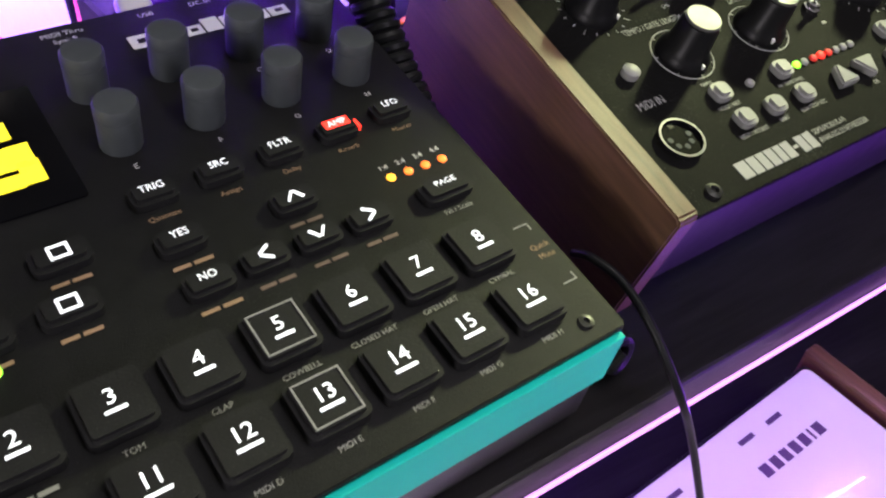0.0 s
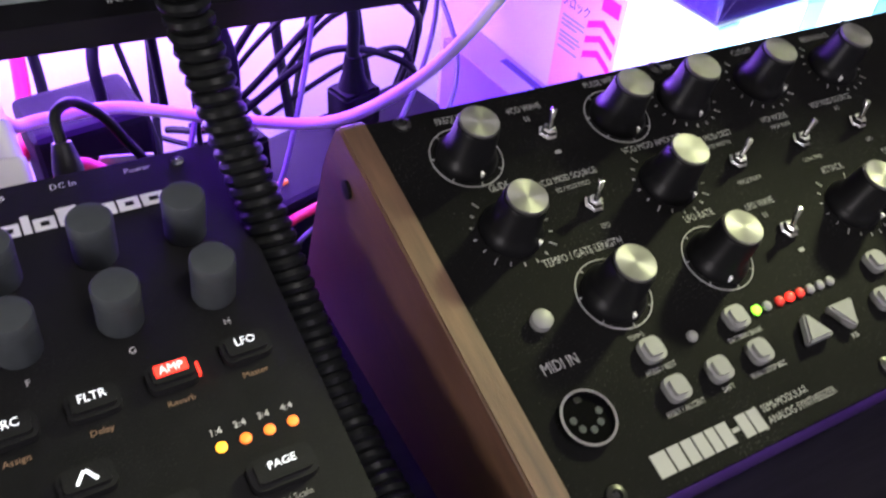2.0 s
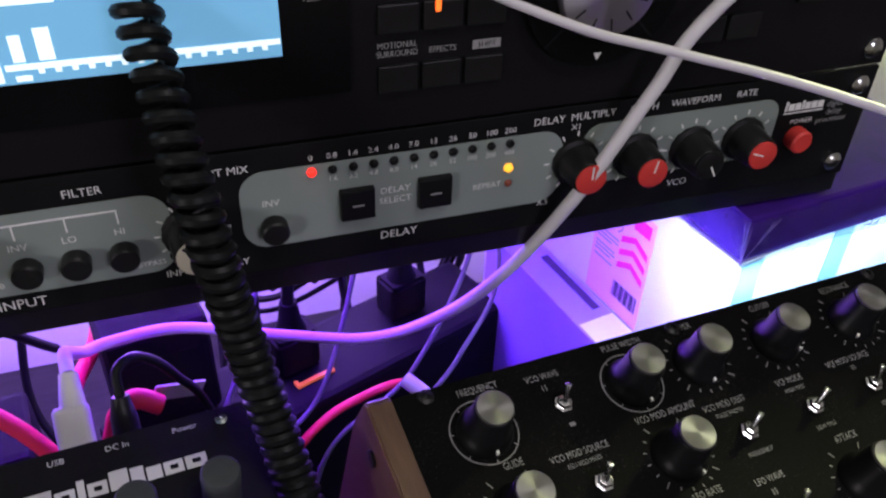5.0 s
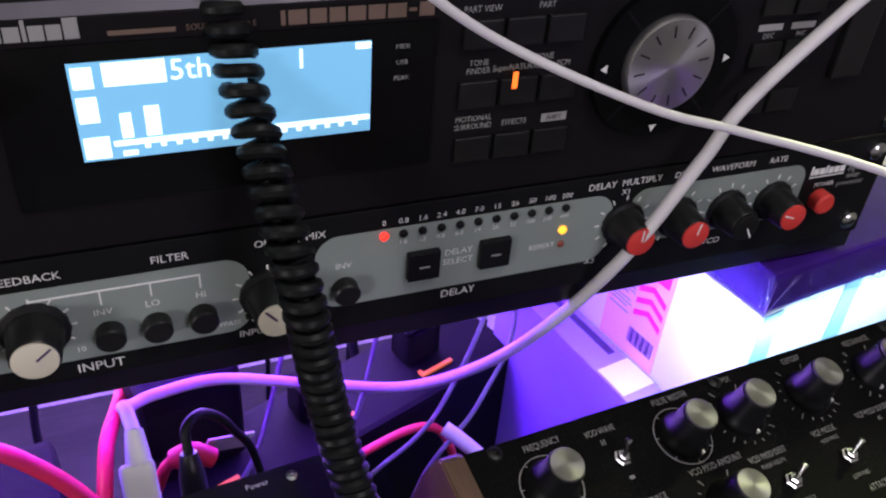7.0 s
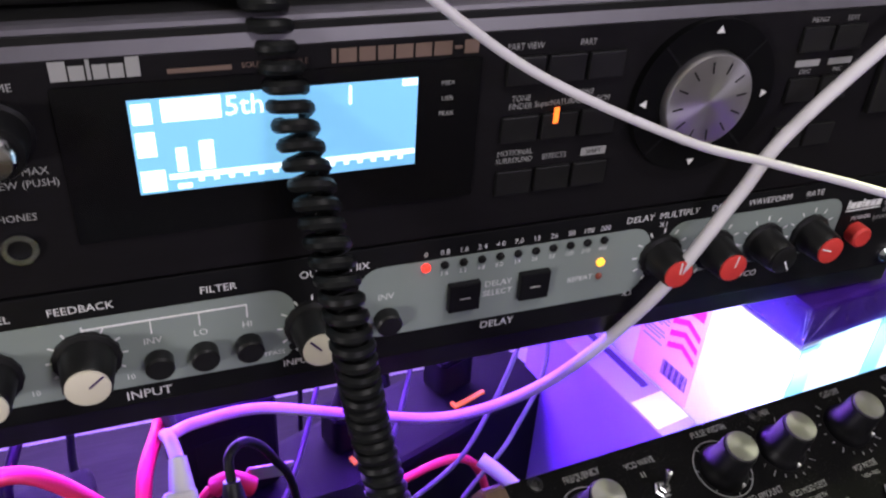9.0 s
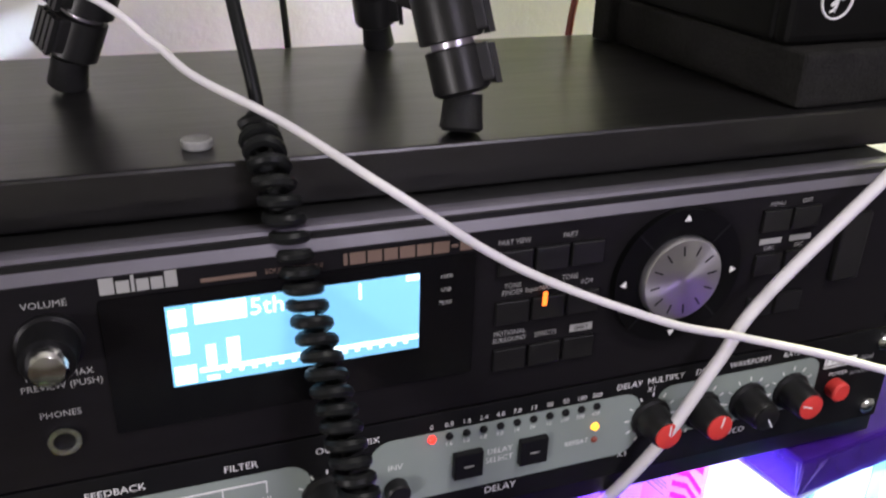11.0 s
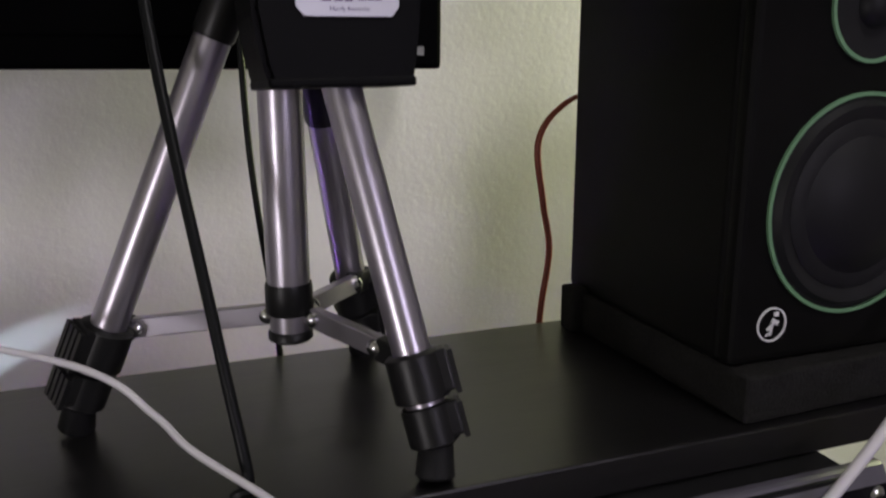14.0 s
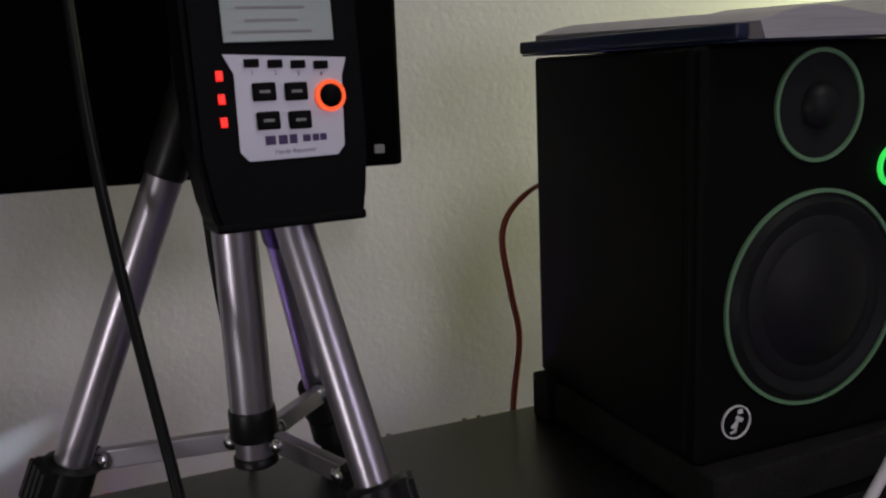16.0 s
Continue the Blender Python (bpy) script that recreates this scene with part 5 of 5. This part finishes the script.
part("lead", tube(smooth_path([(0.01, 0.0, 0.066), (0.012, 0.004, 0.09), (0.03, 0.02, 0.12), (0.05, 0.05, 0.10), (0.06, 0.08, 0.0)], 8), 0.0028, 10), M_BLACKC, ad, "", True)
ad2 = thing("power_adapter", pose(0.045, 0.425, -0.05, 0, 0, 8), "large black power adapter standing on the desk", "adapter")
part("body", box(-0.036, 0.036, -0.022, 0.028, 0.0, 0.135, 0.006, 3), M_SOCKET, ad2)
part("lead", tube(smooth_path([(0.0, 0.003, 0.135), (0.0, 0.006, 0.16), (0.02, 0.04, 0.17), (0.05, 0.09, 0.10)], 8), 0.0028, 10), M_BLACKC, ad2, "", True)
random.seed(4)
for i, (x0, x1, z1, yb) in enumerate(((0.02, 0.03, 0.20, 0.60), (0.08, 0.06, 0.20, 0.59), (0.10, 0.085, 0.20, 0.61), (0.175, 0.16, 0.20, 0.60), (0.20, 0.175, 0.20, 0.615), (0.245, 0.262, 0.20, 0.60), (0.28, 0.29, 0.20, 0.61), (0.31, 0.30, 0.20, 0.60))):
    cable("hanging_cable", "dark cable hanging behind the rack", [(x1, 0.545, 0.36), (x1 + 0.004, 0.55, z1), (x0 + random.uniform(-0.02, 0.02), yb - 0.02, 0.10), (x0 + random.uniform(-0.03, 0.03), yb - 0.05, 0.0), (x0 + random.uniform(-0.05, 0.05), 0.52, -0.045)], 0.0020 + 0.0007 * (i % 3), M_BLACKC)
for i in range(6):
    z = 0.055 + 0.017 * i + random.uniform(-0.007, 0.007)
    cable("looped_cable", "dark cable looped beside the boxes", [(0.17 + 0.016 * i, 0.60, 0.0), (0.235 + random.uniform(-0.02, 0.02), 0.58 - 0.004 * i, z - 0.045 - random.uniform(0, 0.03)), (0.295 + random.uniform(-0.012, 0.012), 0.55, z), (0.335, 0.535, z + 0.012 - 0.02 * (i % 2)), (0.345 + 0.002 * i, 0.56, z - 0.05), (0.33, 0.59, -0.045)], 0.0019 + 0.0006 * (i % 2), M_BLACKC)
for x0, x1, y1, z1 in ((0.17, 0.275, 0.50, 0.19), (0.22, 0.325, 0.47, 0.14), (0.26, 0.335, 0.46, 0.11), (0.13, 0.215, 0.49, 0.17)):
    cable("grey_cable", "thin grey cable slanting across the power strip", [(x0 - 0.02, 0.405, -0.046), (x0, 0.404, 0.045), ((x0 + x1) / 2, 0.418, 0.082), (x1, y1, z1), (x1 + 0.006, 0.545, z1 + 0.06), (x1 + 0.008, 0.555, 0.36)], 0.0014, M_GREYC)
cable("red_cable", "bright red cable crossing behind the drum machine", [(0.123, 0.55, 0.36), (0.121, 0.55, 0.20), (0.116, 0.48, 0.106), (0.103, 0.42, 0.102), (0.098, 0.40, 0.04), (0.12, 0.40, -0.046)], 0.0038, M_REDC)
cable("red_cable", "bright red cable arching behind the drum machine", [(-0.04, 0.40, -0.04), (0.0, 0.40, 0.10), (0.05, 0.395, 0.150), (0.085, 0.385, 0.135), (0.112, 0.375, 0.085), (0.13, 0.38, 0.0), (0.16, 0.39, -0.046)], 0.0038, M_REDC)
cable("red_cable", "red cable curving between the two instruments", [(0.150, 0.40, -0.046), (0.185, 0.41, 0.0), (0.206, 0.415, 0.041), (0.238, 0.425, 0.056), (0.28, 0.43, 0.05), (0.31, 0.44, -0.046)], 0.0026, M_REDC)
dc = thing("power_lead", pose(0, 0, 0), "black power lead plugged into the drum machine", "cable")
part("plug", lathe([(0.0042, 0), (0.0050, 0.002), (0.0046, 0.018), (0.0030, 0.026)], 18), M_PLAST, dc, "ribbed black plug", True).matrix_basis = pose(0.1385, 0.3210, 0.1660, -25, 0, 0)
part("lead", tube(smooth_path([(0.1385, 0.3320, 0.1895), (0.139, 0.337, 0.197), (0.146, 0.345, 0.194), (0.156, 0.352, 0.175), (0.168, 0.37, 0.12), (0.18, 0.39, -0.046)], 10), 0.0018, 10), M_BLACKC, dc, "", True)

# ---------------- keyboard under the tier ----------------
kbd = thing("keyboard_controller", pose(0.3790, 0.1800, 0.0, 0, 0, 8.0), "white keyboard controller lit pink under the tier", "keyboard")
part("body", box(-0.30, 0.004, -0.22, 0.003, -0.045, -0.003, 0.003), M_PLAST, kbd)
part("faceplate", prism(round_rect(-0.295, 0.0, -0.215, 0.0, 0.004), -0.0028, 0.0, 0.0006), M_ARTW, kbd)
part("wooden_end", box(0.0045, 0.0135, -0.22, 0.006, -0.045, 0.004, 0.002), M_WOOD, kbd, "reddish wooden end cheek")
cursor = -0.068
for w_ in (0.0052, 0.0048, 0.0046, 0.0048, 0.0048, 0.0014, 0.0052):
    bar(w_, 0.0062, M_INK, kbd, cursor + w_ / 2, -0.026, name="mark_block")
    cursor += w_ + 0.0022
for x in (-0.11, -0.13, -0.155, -0.175, -0.06, -0.04):
    bar(0.010, 0.0026, M_INK, kbd, x, -0.010)
kk = part("knob", lathe([(0.0085, 0), (0.0085, 0.010), (0.0070, 0.012)], 32), M_PLAST, kbd, "", True)
kk.matrix_basis = pose(-0.115, -0.042, 0)
again(kk, kbd, pose(-0.155, -0.042, 0))
for a in range(-140, 141, 28):
    part("dial_dot", lathe([(0.0009, 0), (0.0009, 0.0002)], 10), M_INK, kbd).matrix_basis = pose(-0.115, -0.042, 0, 0, 0, a) @ pose(0, 0.0125, 0)

jk = thing("patch_plug", pose(0, 0, 0), "pale jack plug poking up behind the synthesizer", "plug")
part("barrel", tube(smooth_path([(0.2480, 0.3570, 0.1400), (0.2540, 0.3500, 0.1370), (0.2620, 0.3400, 0.1320)], 5), 0.0034, 14), M_WHITEC, jk, "", True)
part("lead", tube(smooth_path([(0.2620, 0.3400, 0.1320), (0.2700, 0.3300, 0.122), (0.2760, 0.332, 0.08), (0.270, 0.345, 0.0), (0.265, 0.36, -0.046)], 8), 0.0020, 10), M_BLACKC, jk, "", True)
rp_ = thing("red_plug", pose(0, 0, 0), "red moulded plug with a white tag behind the drum machine", "plug")
part("shell", tube(smooth_path([(0.1330, 0.3620, 0.1540), (0.1400, 0.3610, 0.1570), (0.1480, 0.3600, 0.1520)], 6), 0.0042, 16), M_REDC, rp_, "", True)
part("tag", box(-0.010, 0.010, -0.0006, 0.0006, -0.006, 0.006, 0.0005), M_WHITEC, rp_, "small white tag").matrix_basis = pose(0.1550, 0.3680, 0.1500, 20, 15, 10)
part("lead", tube(smooth_path([(0.1330, 0.3620, 0.1540), (0.1270, 0.366, 0.14), (0.1150, 0.38, 0.08), (0.12, 0.39, -0.046)], 8), 0.0026, 10), M_REDC, rp_, "", True)
